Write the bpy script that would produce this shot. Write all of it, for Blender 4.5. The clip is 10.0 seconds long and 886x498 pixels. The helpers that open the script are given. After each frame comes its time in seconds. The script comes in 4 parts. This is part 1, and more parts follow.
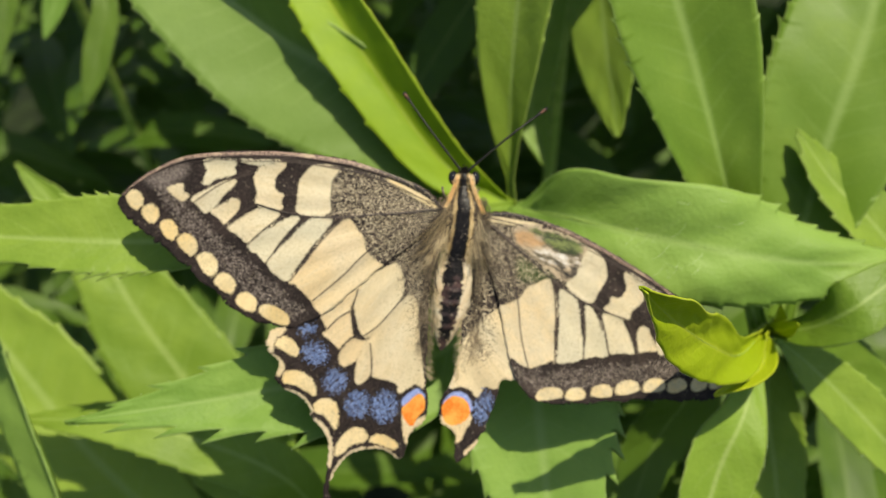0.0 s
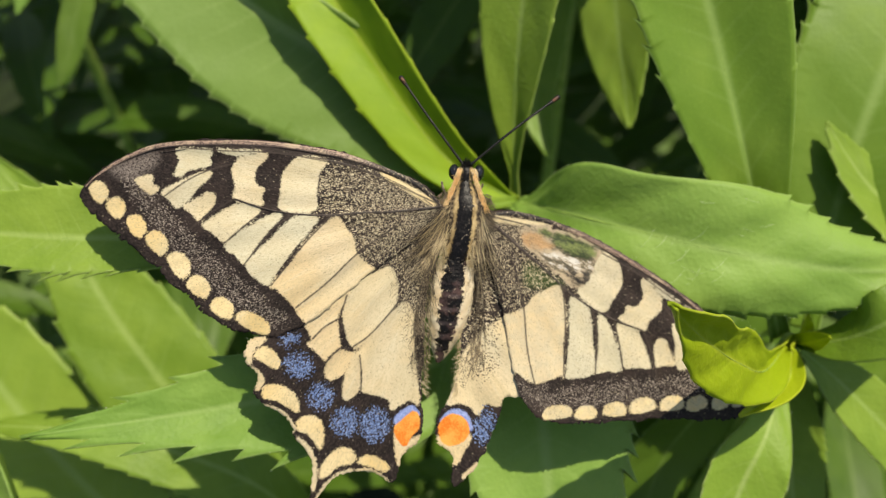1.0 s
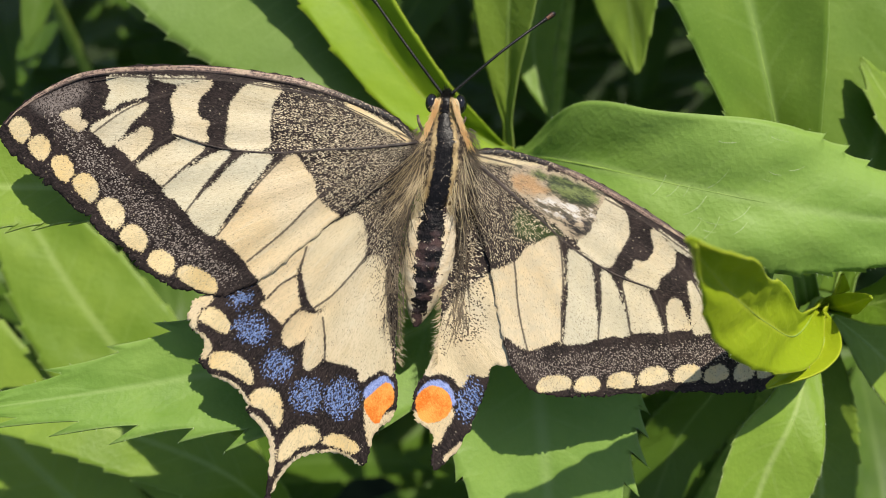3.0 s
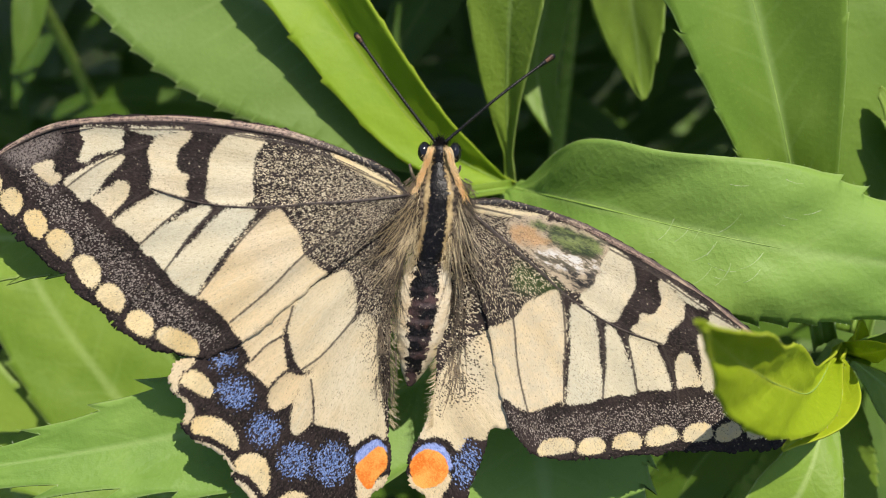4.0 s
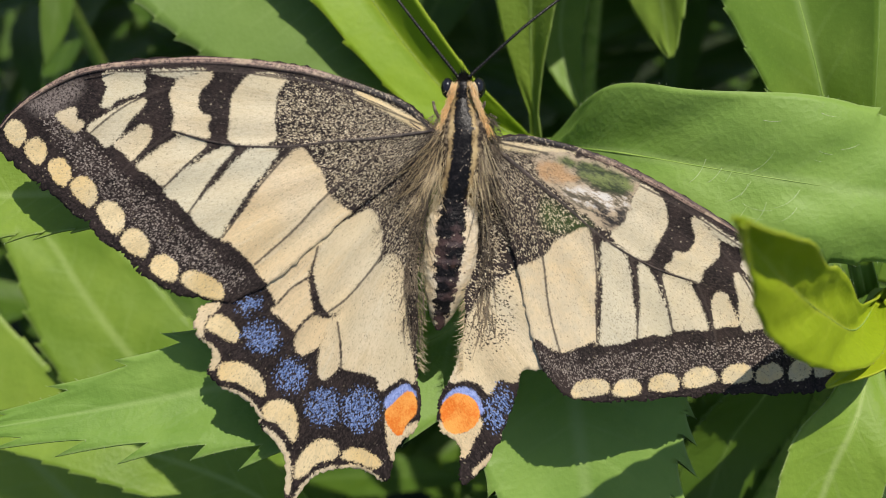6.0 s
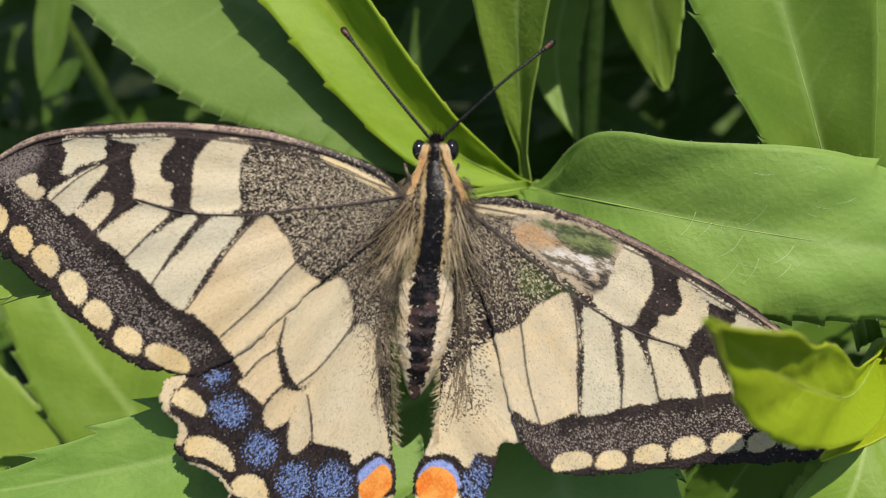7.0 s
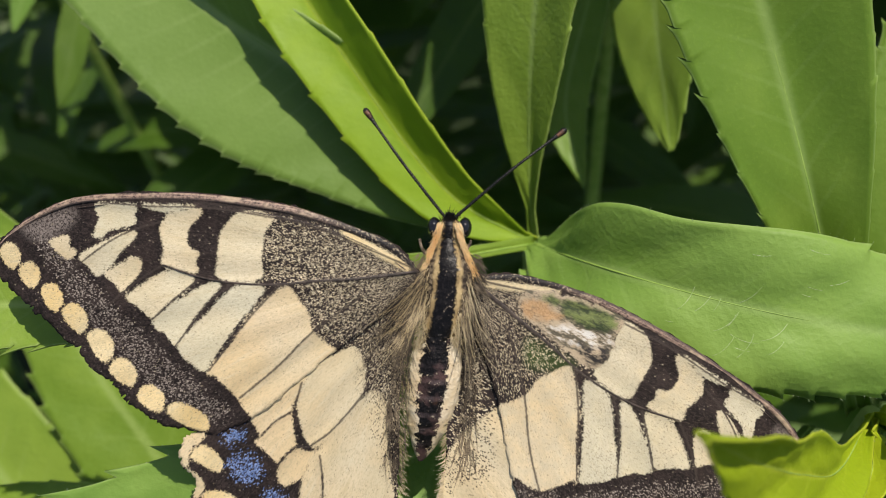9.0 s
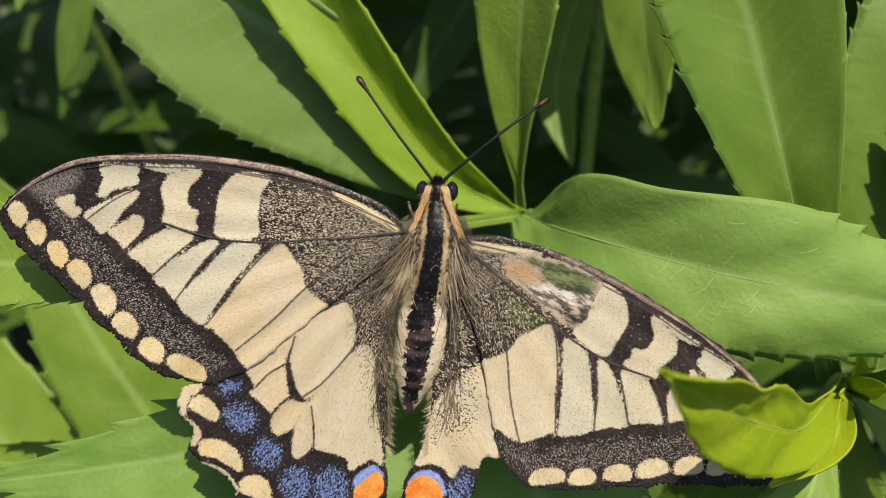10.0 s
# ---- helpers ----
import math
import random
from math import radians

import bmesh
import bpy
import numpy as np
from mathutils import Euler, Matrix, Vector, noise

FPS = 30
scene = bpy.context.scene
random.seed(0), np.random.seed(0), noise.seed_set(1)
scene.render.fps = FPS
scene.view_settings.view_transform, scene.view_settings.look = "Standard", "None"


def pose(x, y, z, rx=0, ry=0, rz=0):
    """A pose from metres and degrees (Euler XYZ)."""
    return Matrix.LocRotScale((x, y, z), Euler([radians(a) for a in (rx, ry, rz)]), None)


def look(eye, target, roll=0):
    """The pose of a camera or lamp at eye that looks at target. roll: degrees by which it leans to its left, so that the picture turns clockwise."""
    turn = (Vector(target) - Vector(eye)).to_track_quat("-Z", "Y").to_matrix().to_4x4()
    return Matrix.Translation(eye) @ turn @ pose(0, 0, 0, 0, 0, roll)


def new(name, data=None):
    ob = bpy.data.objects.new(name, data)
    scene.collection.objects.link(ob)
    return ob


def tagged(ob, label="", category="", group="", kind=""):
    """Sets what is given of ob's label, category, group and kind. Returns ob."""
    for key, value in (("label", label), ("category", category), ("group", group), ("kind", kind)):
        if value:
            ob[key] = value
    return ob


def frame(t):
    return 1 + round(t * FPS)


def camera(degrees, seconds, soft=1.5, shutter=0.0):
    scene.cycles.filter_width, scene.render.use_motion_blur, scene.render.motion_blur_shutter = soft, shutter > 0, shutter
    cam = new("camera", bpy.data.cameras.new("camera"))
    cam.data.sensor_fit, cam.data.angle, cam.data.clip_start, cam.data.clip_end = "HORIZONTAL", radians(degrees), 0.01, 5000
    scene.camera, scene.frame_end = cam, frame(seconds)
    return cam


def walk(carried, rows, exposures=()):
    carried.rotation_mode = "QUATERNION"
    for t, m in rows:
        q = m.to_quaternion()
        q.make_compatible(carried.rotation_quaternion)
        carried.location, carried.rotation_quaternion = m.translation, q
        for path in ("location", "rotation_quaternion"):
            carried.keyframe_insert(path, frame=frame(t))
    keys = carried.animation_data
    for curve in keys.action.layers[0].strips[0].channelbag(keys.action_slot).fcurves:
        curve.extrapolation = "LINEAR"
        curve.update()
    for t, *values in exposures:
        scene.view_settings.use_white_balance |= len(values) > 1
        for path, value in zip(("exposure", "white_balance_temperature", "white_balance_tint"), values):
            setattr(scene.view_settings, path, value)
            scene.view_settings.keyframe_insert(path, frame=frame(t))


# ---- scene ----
# A worn swallowtail butterfly basking on the leafy top of a tall meadow herb, filmed by hand from about ten centimetres.
cam = camera(54.8, 10.0, soft=0.9)
# seconds, then millimetres and degrees
PATH = [
    (0, 1.87, 1.91, 700.2, 39.62, -0.44, 1.88),
    (0.3, 3.34, 5.22, 698.19, 39.32, -0.79, 1.92),
    (0.5, 2.99, 5.49, 696.06, 39.13, -0.94, 1.9),
    (0.7, 1.56, 6.89, 696.14, 38.94, -1.09, 1.96),
    (1, 0.87, 9.65, 693.57, 38.65, -1.31, 2.04),
    (1.3, 0.47, 13.26, 693.54, 38.5, -1.49, 2.12),
    (1.5, -0.21, 14.87, 693.68, 38.34, -1.5, 2.17),
    (1.7, 0.27, 15.62, 691.39, 38.22, -1.4, 2.21),
    (2, 2.5, 14.54, 686.12, 38.1, -1.48, 2.33),
    (2.2, 3.07, 13.59, 684.04, 38.16, -1.29, 2.28),
    (3.3, 3.96, 15.41, 680.15, 38.32, -0.59, 2.09),
    (3.5, 3.95, 16.67, 679.9, 38.36, -0.52, 2.04),
    (3.7, 3.73, 18.43, 680.94, 38.1, -0.35, 2.08),
    (4, 4.89, 21.42, 680.69, 37.74, 0.04, 2.21),
    (4.3, 5.07, 21, 679.16, 37.93, 0.37, 2.22),
    (4.5, 6.24, 19.29, 676.8, 38.07, 0.67, 2.28),
    (4.7, 6.49, 16.63, 674.38, 38.39, 0.94, 2.37),
    (5, 7.02, 15.11, 672.37, 38.9, 1.13, 2.47),
    (5.3, 7.51, 15.02, 672.81, 38.86, 1.51, 2.57),
    (5.5, 8.69, 15.84, 673.71, 38.83, 1.89, 2.6),
    (5.7, 7.09, 15.32, 674.06, 38.87, 2.13, 2.49),
    (6, 5.15, 16.96, 675.3, 39.03, 2.36, 2.38),
    (6.2, 5.09, 18.87, 676.42, 38.98, 2.64, 2.4),
    (7.3, 9.41, 24.13, 676.61, 38.53, 4.04, 2.83),
    (7.5, 9.14, 23.63, 677.03, 38.53, 4.18, 2.94),
    (7.7, 10.1, 24.24, 678.37, 38.59, 4.1, 3.11),
    (8, 12.51, 23.22, 677.77, 38.74, 4.08, 3.42),
    (8.3, 8.87, 22.34, 679.7, 38.73, 3.49, 3.62),
    (8.5, 8.91, 23.07, 681.08, 38.79, 3.11, 3.84),
    (8.7, 8.82, 24.73, 682.62, 38.66, 2.89, 4.09),
    (9, 7.95, 26.6, 683.49, 38.36, 2.52, 4.31),
    (9.3, 9.83, 25.44, 681.93, 38.2, 2.26, 4.57),
    (9.5, 10.27, 24.73, 682.95, 38.08, 2.2, 4.63),
    (9.7, 10.41, 23.25, 683.41, 38.07, 2.1, 4.69),
    (10, 9.18, 22.11, 684.6, 38.02, 1.93, 4.71),
]
walk(cam, [(t, pose(x / 1000, y / 1000, z / 1000, rx, ry, rz)) for t, x, y, z, rx, ry, rz in PATH],
     exposures=[(0.0, 0.01, 7530, 6.5), (2.0, 0.00, 7230, 9), (3.5, 0.00, 6730, 11), (4.5, -0.04, 6680, 12), (5.5, -0.19, 6680, 12), (7.5, -0.18, 6730, 12), (10.0, -0.17, 6880, 12)])

cam.data.dof.use_dof = True
cam.data.dof.focus_distance = 0.079
cam.data.dof.aperture_fstop = 31.0

# ---- light ----
SUN_TO = Vector((0.28, 0.03, 1.33)).normalized()
world = bpy.data.worlds.new("sky")
scene.world = world
world.use_nodes = True
sky = world.node_tree.nodes.new("ShaderNodeTexSky")
sky.sky_type = "NISHITA"
sky.sun_disc = False
sky.sun_elevation = math.asin(SUN_TO.z)
sky.sun_rotation = math.atan2(SUN_TO.x, SUN_TO.y)
world.node_tree.links.new(sky.outputs[0], world.node_tree.nodes["Background"].inputs[0])
world.node_tree.nodes["Background"].inputs[1].default_value = 0.125
sun_data = bpy.data.lights.new("sun", "SUN")
sun_data.energy, sun_data.angle, sun_data.color = 5.0, radians(0.53), (1.0, 0.95, 0.86)
sun = new("sun", sun_data)
sun.matrix_world = look(SUN_TO * 5, (0, 0, 0))
scene.view_settings.exposure = 0.0

# ---- the slope on which the butterfly sits: millimetres right, headward and outward of its back ----
S50, C50 = math.sin(radians(50)), math.cos(radians(50))
REST = Matrix(((1, 0, 0, 0.0025), (0, S50, -C50, 0.0685), (0, C50, S50, 0.6255), (0, 0, 0, 1)))


def spot(u, v, w):
    """World place of a point given in millimetres on the butterfly's slope."""
    return REST @ Vector((u / 1000, v / 1000, w / 1000))


# ---- materials ----
class Nodes:
    """Short hand for one node material."""

    def __init__(self, name):
        self.mat = bpy.data.materials.new(name)
        self.mat.use_nodes = True
        self.tree = self.mat.node_tree
        self.bsdf = self.tree.nodes["Principled BSDF"]
        self.out = self.tree.nodes["Material Output"]

    def node(self, kind, *inputs, **settings):
        n = self.tree.nodes.new("ShaderNode" + kind)
        for key, value in settings.items():
            setattr(n, key, value)
        for i, value in enumerate(inputs):
            if value is not None:
                self.put(n.inputs[i], value)
        return n

    def put(self, socket, value):
        if isinstance(value, bpy.types.NodeSocket):
            self.tree.links.new(value, socket)
        else:
            socket.default_value = value

    def math(self, op, a, b=0.0, clamp=False):
        return self.node("Math", a, b, operation=op, use_clamp=clamp).outputs[0]

    def step(self, value, low, high, to0=0.0, to1=1.0):
        return self.node("MapRange", value, low, high, to0, to1, interpolation_type="SMOOTHSTEP").outputs[0]

    def mix(self, fac, a, b):
        n = self.node("Mix", data_type="RGBA")
        self.put(n.inputs[0], fac)
        for socket, value in ((n.inputs[6], a), (n.inputs[7], b)):
            self.put(socket, value if isinstance(value, bpy.types.NodeSocket) else (*value, 1.0))
        return n.outputs[2]

    def coord(self):
        return self.node("TexCoord").outputs["Object"]

    def attr(self, name):
        return self.node("Attribute", attribute_name=name).outputs["Fac"]

    def noise(self, vec, scale, detail=2.0, rough=0.5):
        n = self.node("TexNoise", vec)
        n.inputs["Scale"].default_value, n.inputs["Detail"].default_value, n.inputs["Roughness"].default_value = scale, detail, rough
        return n.outputs["Fac"]

    def cells(self, vec, scale):
        n = self.node("TexVoronoi", vec)
        n.inputs["Scale"].default_value = scale
        return n.outputs["Distance"]

    def scales(self, vec):
        """Elongated cells: distance from the middle of each, and two random values of it."""
        n = self.node("TexVoronoi", vec)
        n.inputs["Scale"].default_value = 1.0
        rnd = self.node("SeparateXYZ", n.outputs["Color"])
        return n.outputs["Distance"], rnd.outputs[0], rnd.outputs[1]

    def bump(self, height, strength, distance):
        n = self.node("Bump")
        self.put(n.inputs["Strength"], strength)
        self.put(n.inputs["Distance"], distance)
        self.put(n.inputs["Height"], height)
        self.tree.links.new(n.outputs[0], self.bsdf.inputs["Normal"])
        return n.outputs[0]

    def finish(self, color, rough=0.5, spec=0.4):
        self.put(self.bsdf.inputs["Base Color"], color if isinstance(color, bpy.types.NodeSocket) else (*color, 1.0))
        self.put(self.bsdf.inputs["Roughness"], rough)
        self.put(self.bsdf.inputs["Specular IOR Level"], spec)
        return self.mat


def leaf_material(name, light, dark, rib, glow, relief=0.55):
    """A leaf: mottled green, a pale midrib and faint side veins, some light let through."""
    m = Nodes(name)
    vec = m.coord()
    uv = m.node("SeparateXYZ", m.node("TexCoord").outputs["UV"])
    across = m.math("ABSOLUTE", uv.outputs[0])
    along = uv.outputs[1]
    rnd = m.node("ObjectInfo").outputs["Random"]
    blotch = m.noise(vec, 110.0, 4.0, 0.62)
    grain = m.noise(vec, 2600.0, 2.0, 0.6)
    tone = m.math("ADD", m.math("MULTIPLY", blotch, 0.7), m.math("MULTIPLY", rnd, 0.45))
    col = m.mix(m.step(tone, 0.3, 0.85), dark, light)
    stretch = m.node("CombineXYZ", m.math("MULTIPLY", uv.outputs[0], 9.0), m.math("MULTIPLY", along, 0.25), 0.0).outputs[0]
    fibre = m.noise(stretch, 3.0, 4.0, 0.65)
    col = m.mix(m.math("MULTIPLY", m.step(fibre, 0.45, 0.75), 0.05), col, dark)
    col = m.mix(m.math("MULTIPLY", m.step(m.noise(vec, 45.0, 3.0, 0.6), 0.42, 0.68), 0.55), col, dark)
    col = m.mix(m.math("MULTIPLY", m.step(grain, 0.52, 0.8), 0.28), col, light)
    bend = m.math("MULTIPLY", m.math("SUBTRACT", blotch, 0.5), 2.2)
    wave = m.math("SINE", m.math("ADD", bend, m.math("SUBTRACT", m.math("MULTIPLY", along, 12.0), m.math("MULTIPLY", across, 10.0))))
    veins = m.math("MULTIPLY", m.step(wave, 0.80, 1.0), m.step(across, 0.85, 0.2))
    col = m.mix(m.math("MULTIPLY", veins, 0.10), col, rib)
    mid = m.step(across, 0.12, 0.0)
    col = m.mix(m.math("MULTIPLY", mid, 0.5), col, rib)
    col = m.mix(m.step(across, 0.965, 1.0, 0.0, 0.5), col, rib)
    net = m.cells(vec, 1500.0)
    height = m.math("ADD", m.math("ADD", m.math("MULTIPLY", grain, 0.35), m.math("MULTIPLY", fibre, 0.10)), m.math("MULTIPLY", net, 0.30))
    height = m.math("SUBTRACT", height, m.math("MULTIPLY", veins, 0.10))
    height = m.math("ADD", height, m.math("MULTIPLY", m.noise(vec, 420.0, 3.0, 0.55), 0.9))
    normal = m.bump(height, relief, 0.00020)
    m.finish(col, m.step(blotch, 0.2, 0.8, 0.44, 0.62), 0.36)
    through_leaf = m.node("BsdfTranslucent")
    m.put(through_leaf.inputs[0], m.mix(0.5, col, glow))
    m.put(through_leaf.inputs[1], normal)
    both = m.node("MixShader", 0.24, m.bsdf.outputs[0], through_leaf.outputs[0])
    m.tree.links.new(both.outputs[0], m.out.inputs[0])
    return m.mat


GREEN = leaf_material("leaf_green", (0.262, 0.385, 0.048), (0.140, 0.248, 0.022), (0.38, 0.50, 0.15), (0.36, 0.54, 0.04))
FRESH = leaf_material("leaf_young", (0.315, 0.470, 0.022), (0.200, 0.350, 0.014), (0.48, 0.56, 0.06), (0.52, 0.62, 0.01), 0.25)
PALE = leaf_material("leaf_bloomed", (0.270, 0.400, 0.095), (0.170, 0.285, 0.052), (0.42, 0.54, 0.20), (0.35, 0.53, 0.09), 0.25)
YOUNG = leaf_material("leaf_bud", (0.46, 0.54, 0.022), (0.31, 0.42, 0.014), (0.55, 0.60, 0.06), (0.66, 0.70, 0.01))
BROAD = leaf_material("leaf_broad", (0.262, 0.415, 0.080), (0.142, 0.272, 0.038), (0.34, 0.48, 0.15), (0.32, 0.52, 0.06))
SOFT = leaf_material("leaf_soft", (0.262, 0.385, 0.052), (0.142, 0.258, 0.024), (0.34, 0.48, 0.14), (0.35, 0.54, 0.05), 0.25)
LIGHT = leaf_material("leaf_light", (0.325, 0.465, 0.070), (0.200, 0.330, 0.034), (0.46, 0.57, 0.20), (0.42, 0.60, 0.06))
# About half the other greens: shade among the back leaves put into colour.
DEEP = leaf_material("leaf_shaded", (0.110, 0.200, 0.018), (0.052, 0.112, 0.009), (0.15, 0.24, 0.05), (0.18, 0.31, 0.03))


def wing_material():
    """Wing scales: black ground, cream, yellow, blue and orange fields that meet in ragged rows of scales."""
    m = Nodes("wing_scales")
    vec = m.coord()
    arc, reach = m.math("MULTIPLY", m.attr("angle"), 21.0), m.attr("reach")

    def lattice(across, along, shift=0.0):
        wobble = m.math("MULTIPLY", m.noise(vec, 1500.0, 1.0), 0.15)
        return m.scales(m.node("CombineXYZ", m.math("DIVIDE", m.math("ADD", arc, wobble), across), m.math("DIVIDE", m.math("ADD", reach, wobble), along), shift).outputs[0])

    fine = m.noise(vec, 5200.0, 2.0, 0.7)
    mid = m.noise(vec, 900.0, 2.0, 0.6)
    wide = m.noise(vec, 160.0, 2.0, 0.5)
    dot, pick, tone = lattice(0.108, 0.165)
    thin_dot, thin_pick, thin_tone = lattice(0.076, 0.185, 7.3)
    rag = m.math("ADD", m.math("MULTIPLY", m.math("SUBTRACT", thin_pick, 0.5), 0.15), m.math("MULTIPLY", m.math("SUBTRACT", fine, 0.5), 0.22))

    def field(name, soft=0.09, ragged=1.0, grow=0.06):
        return m.step(m.math("ADD", m.math("ADD", m.attr(name), grow), m.math("MULTIPLY", rag, ragged)), -soft, soft)

    def chosen(amount, which, distance, size):
        """Single scales, as many as amount says, each smaller than its cell."""
        return m.math("MULTIPLY", m.step(m.math("SUBTRACT", amount, which), -0.03, 0.03), m.step(distance, size, size - 0.22))

    rays = m.node("CombineXYZ", m.math("MULTIPLY", m.attr("angle"), 22.0), m.math("MULTIPLY", reach, 0.10), 0.0).outputs[0]
    streak = m.noise(rays, 1.6, 4.0, 0.7)
    ground = m.mix(m.step(thin_tone, 0.2, 1.0), (0.012, 0.009, 0.008), (0.040, 0.029, 0.026))
    ground = m.mix(m.step(m.noise(vec, 420.0, 2.0, 0.6), 0.4, 0.75, 0.0, 0.5), ground, (0.052, 0.036, 0.031))
    ground = m.mix(m.math("MULTIPLY", m.step(m.attr("moss"), -0.7, 0.5), 0.9), ground, (0.035, 0.058, 0.014))
    col = m.mix(m.math("MULTIPLY", m.step(thin_pick, 0.965, 0.98), m.step(thin_dot, 0.4, 0.2)), ground, (0.24, 0.20, 0.17))
    band = m.math("ADD", m.step(m.attr("band"), -0.7, 0.6, 0.06, 0.56), m.math("MULTIPLY", m.math("SUBTRACT", mid, 0.5), 0.35))
    col = m.mix(m.math("MULTIPLY", chosen(band, thin_pick, thin_dot, 0.62), m.step(m.attr("band"), -0.8, -0.3)), col, m.mix(thin_tone, (0.13, 0.105, 0.09), (0.36, 0.305, 0.26)))
    dust = m.math("ADD", m.step(m.attr("dust"), -0.15, 1.3, 0.26, 0.50), m.math("MULTIPLY", m.math("SUBTRACT", mid, 0.5), 0.18))
    dust = m.math("ADD", dust, m.math("MULTIPLY", m.math("SUBTRACT", streak, 0.5), 0.3))
    dust = m.math("SUBTRACT", dust, m.math("MULTIPLY", m.attr("worn_dim"), 0.10))
    dust = m.math("MULTIPLY", dust, m.step(m.attr("dust"), -0.35, 0.05))
    col = m.mix(chosen(dust, pick, dot, 0.66), col, m.mix(tone, (0.40, 0.32, 0.20), (0.80, 0.69, 0.49)))
    col = m.mix(m.math("MULTIPLY", m.step(m.attr("grey"), -0.6, 0.8), m.step(fine, 0.35, 0.6)), col, (0.21, 0.175, 0.155))

    pale = m.mix(m.step(wide, 0.3, 0.7), (0.565, 0.505, 0.345), (0.615, 0.565, 0.415))
    warm = m.mix(m.step(wide, 0.3, 0.7), (0.640, 0.485, 0.275), (0.680, 0.540, 0.345))
    gold = m.mix(m.step(wide, 0.3, 0.7), (0.68, 0.50, 0.23), (0.74, 0.60, 0.35))
    cream = m.mix(m.math("ADD", m.attr("warm"), m.math("MULTIPLY", m.math("SUBTRACT", m.noise(vec, 240.0, 3.0, 0.6), 0.5), 1.1), True), pale, warm)
    cream = m.mix(m.step(m.attr("warm"), 1.2, 2.0), cream, gold)
    cream = m.mix(m.step(streak, 0.52, 0.70, 0.0, 0.45), cream, (0.50, 0.40, 0.23))
    cream = m.mix(m.step(streak, 0.47, 0.30, 0.0, 0.35), cream, (0.66, 0.60, 0.44))
    cream = m.mix(m.step(thin_tone, 0.45, 1.0, 0.0, 0.42), cream, (0.40, 0.33, 0.21))
    # Torn wing's cream greyed for wear and to take down its sunlit brightness.
    cream = m.mix(m.math("MULTIPLY", m.attr("worn_dim"), m.step(mid, 0.3, 0.7, 0.15, 0.55)), cream, (0.45, 0.405, 0.30))
    cream = m.mix(m.step(m.noise(vec, 280.0, 3.0, 0.65), 0.56, 0.78, 0.0, 0.26), cream, (0.44, 0.40, 0.30))
    # More dark specks on the torn wing: lost scales, dimming it as well.
    worn_dim = m.math("MULTIPLY", m.step(m.noise(vec, 330.0, 3.0, 0.7), 0.36, 0.68, 0.03, 0.20), m.math("ADD", 0.6, m.math("MULTIPLY", m.attr("worn_dim"), 1.1)))
    cream = m.mix(m.math("MULTIPLY", chosen(worn_dim, thin_pick, thin_dot, 0.55), 0.6), cream, (0.13, 0.10, 0.07))
    sprinkle = m.math("MULTIPLY", m.step(m.attr("sprinkle"), -0.8, 1.0), 0.42)
    cream = m.mix(chosen(sprinkle, pick, dot, 0.62), cream, (0.05, 0.038, 0.028))
    col = m.mix(field("cream", 0.09, 1.35, 0.10), col, cream)
    blue_amount = m.math("ADD", m.step(m.attr("blue"), -0.6, 0.7, 0.0, 0.80), m.math("MULTIPLY", m.math("SUBTRACT", mid, 0.5), 0.3))
    col = m.mix(m.math("MULTIPLY", chosen(blue_amount, thin_pick, thin_dot, 0.72), m.step(m.attr("blue"), -0.7, -0.45)), col, m.mix(thin_tone, (0.060, 0.105, 0.25), (0.25, 0.35, 0.62)))
    col = m.mix(field("azure"), col, m.mix(thin_tone, (0.15, 0.21, 0.46), (0.33, 0.40, 0.68)))
    col = m.mix(field("orange", 0.06, 0.6), col, m.mix(m.step(m.math("ADD", m.math("MULTIPLY", fine, 0.4), m.math("MULTIPLY", m.noise(vec, 500.0, 2.0), 0.6)), 0.36, 0.62), (0.72, 0.17, 0.02), (0.83, 0.36, 0.08)))
    thread = m.math("ADD", m.attr("vein"), m.math("MULTIPLY", rag, 0.45))
    col = m.mix(m.math("MULTIPLY", m.step(thread, 0.15, 0.03), 0.85), col, (0.05, 0.038, 0.032))
    # rubbed membrane: bare skin, glassy white folds, see-through green, a few black scales left
    torn_edge = m.math("MULTIPLY", m.math("SUBTRACT", mid, 0.5), 1.6)

    def part_field(name, soft=0.35):
        return m.step(m.math("ADD", m.attr(name), torn_edge), -soft, soft)

    turned = m.node("Mapping", vec, None, (0, 0, radians(24))).outputs[0]
    folds = m.noise(m.node("Mapping", turned, None, None, (0.5, 1.5, 1.0)).outputs[0], 950.0, 4.0, 0.75)
    bare = m.mix(m.step(folds, 0.40, 0.52), (0.10, 0.085, 0.055), (0.42, 0.33, 0.22))
    bare = m.mix(m.math("MULTIPLY", part_field("black", 0.3), m.step(folds, 0.60, 0.48)), bare, (0.022, 0.018, 0.015))
    bare = m.mix(m.math("MULTIPLY", part_field("white"), m.step(folds, 0.45, 0.56)), bare, (0.60, 0.57, 0.52))
    bare = m.mix(m.math("MULTIPLY", part_field("green"), 0.92), bare, m.mix(m.step(folds, 0.40, 0.6), (0.026, 0.042, 0.010), (0.14, 0.185, 0.045)))
    bare = m.mix(m.math("MULTIPLY", part_field("tan"), m.step(folds, 0.34, 0.48, 0.25, 0.9)), bare, m.mix(m.step(fine, 0.35, 0.65), (0.36, 0.20, 0.085), (0.50, 0.31, 0.15)))
    bare = m.mix(m.math("MULTIPLY", m.step(thin_pick, 0.86, 0.90), m.step(thin_dot, 0.5, 0.3)), bare, (0.035, 0.028, 0.022))
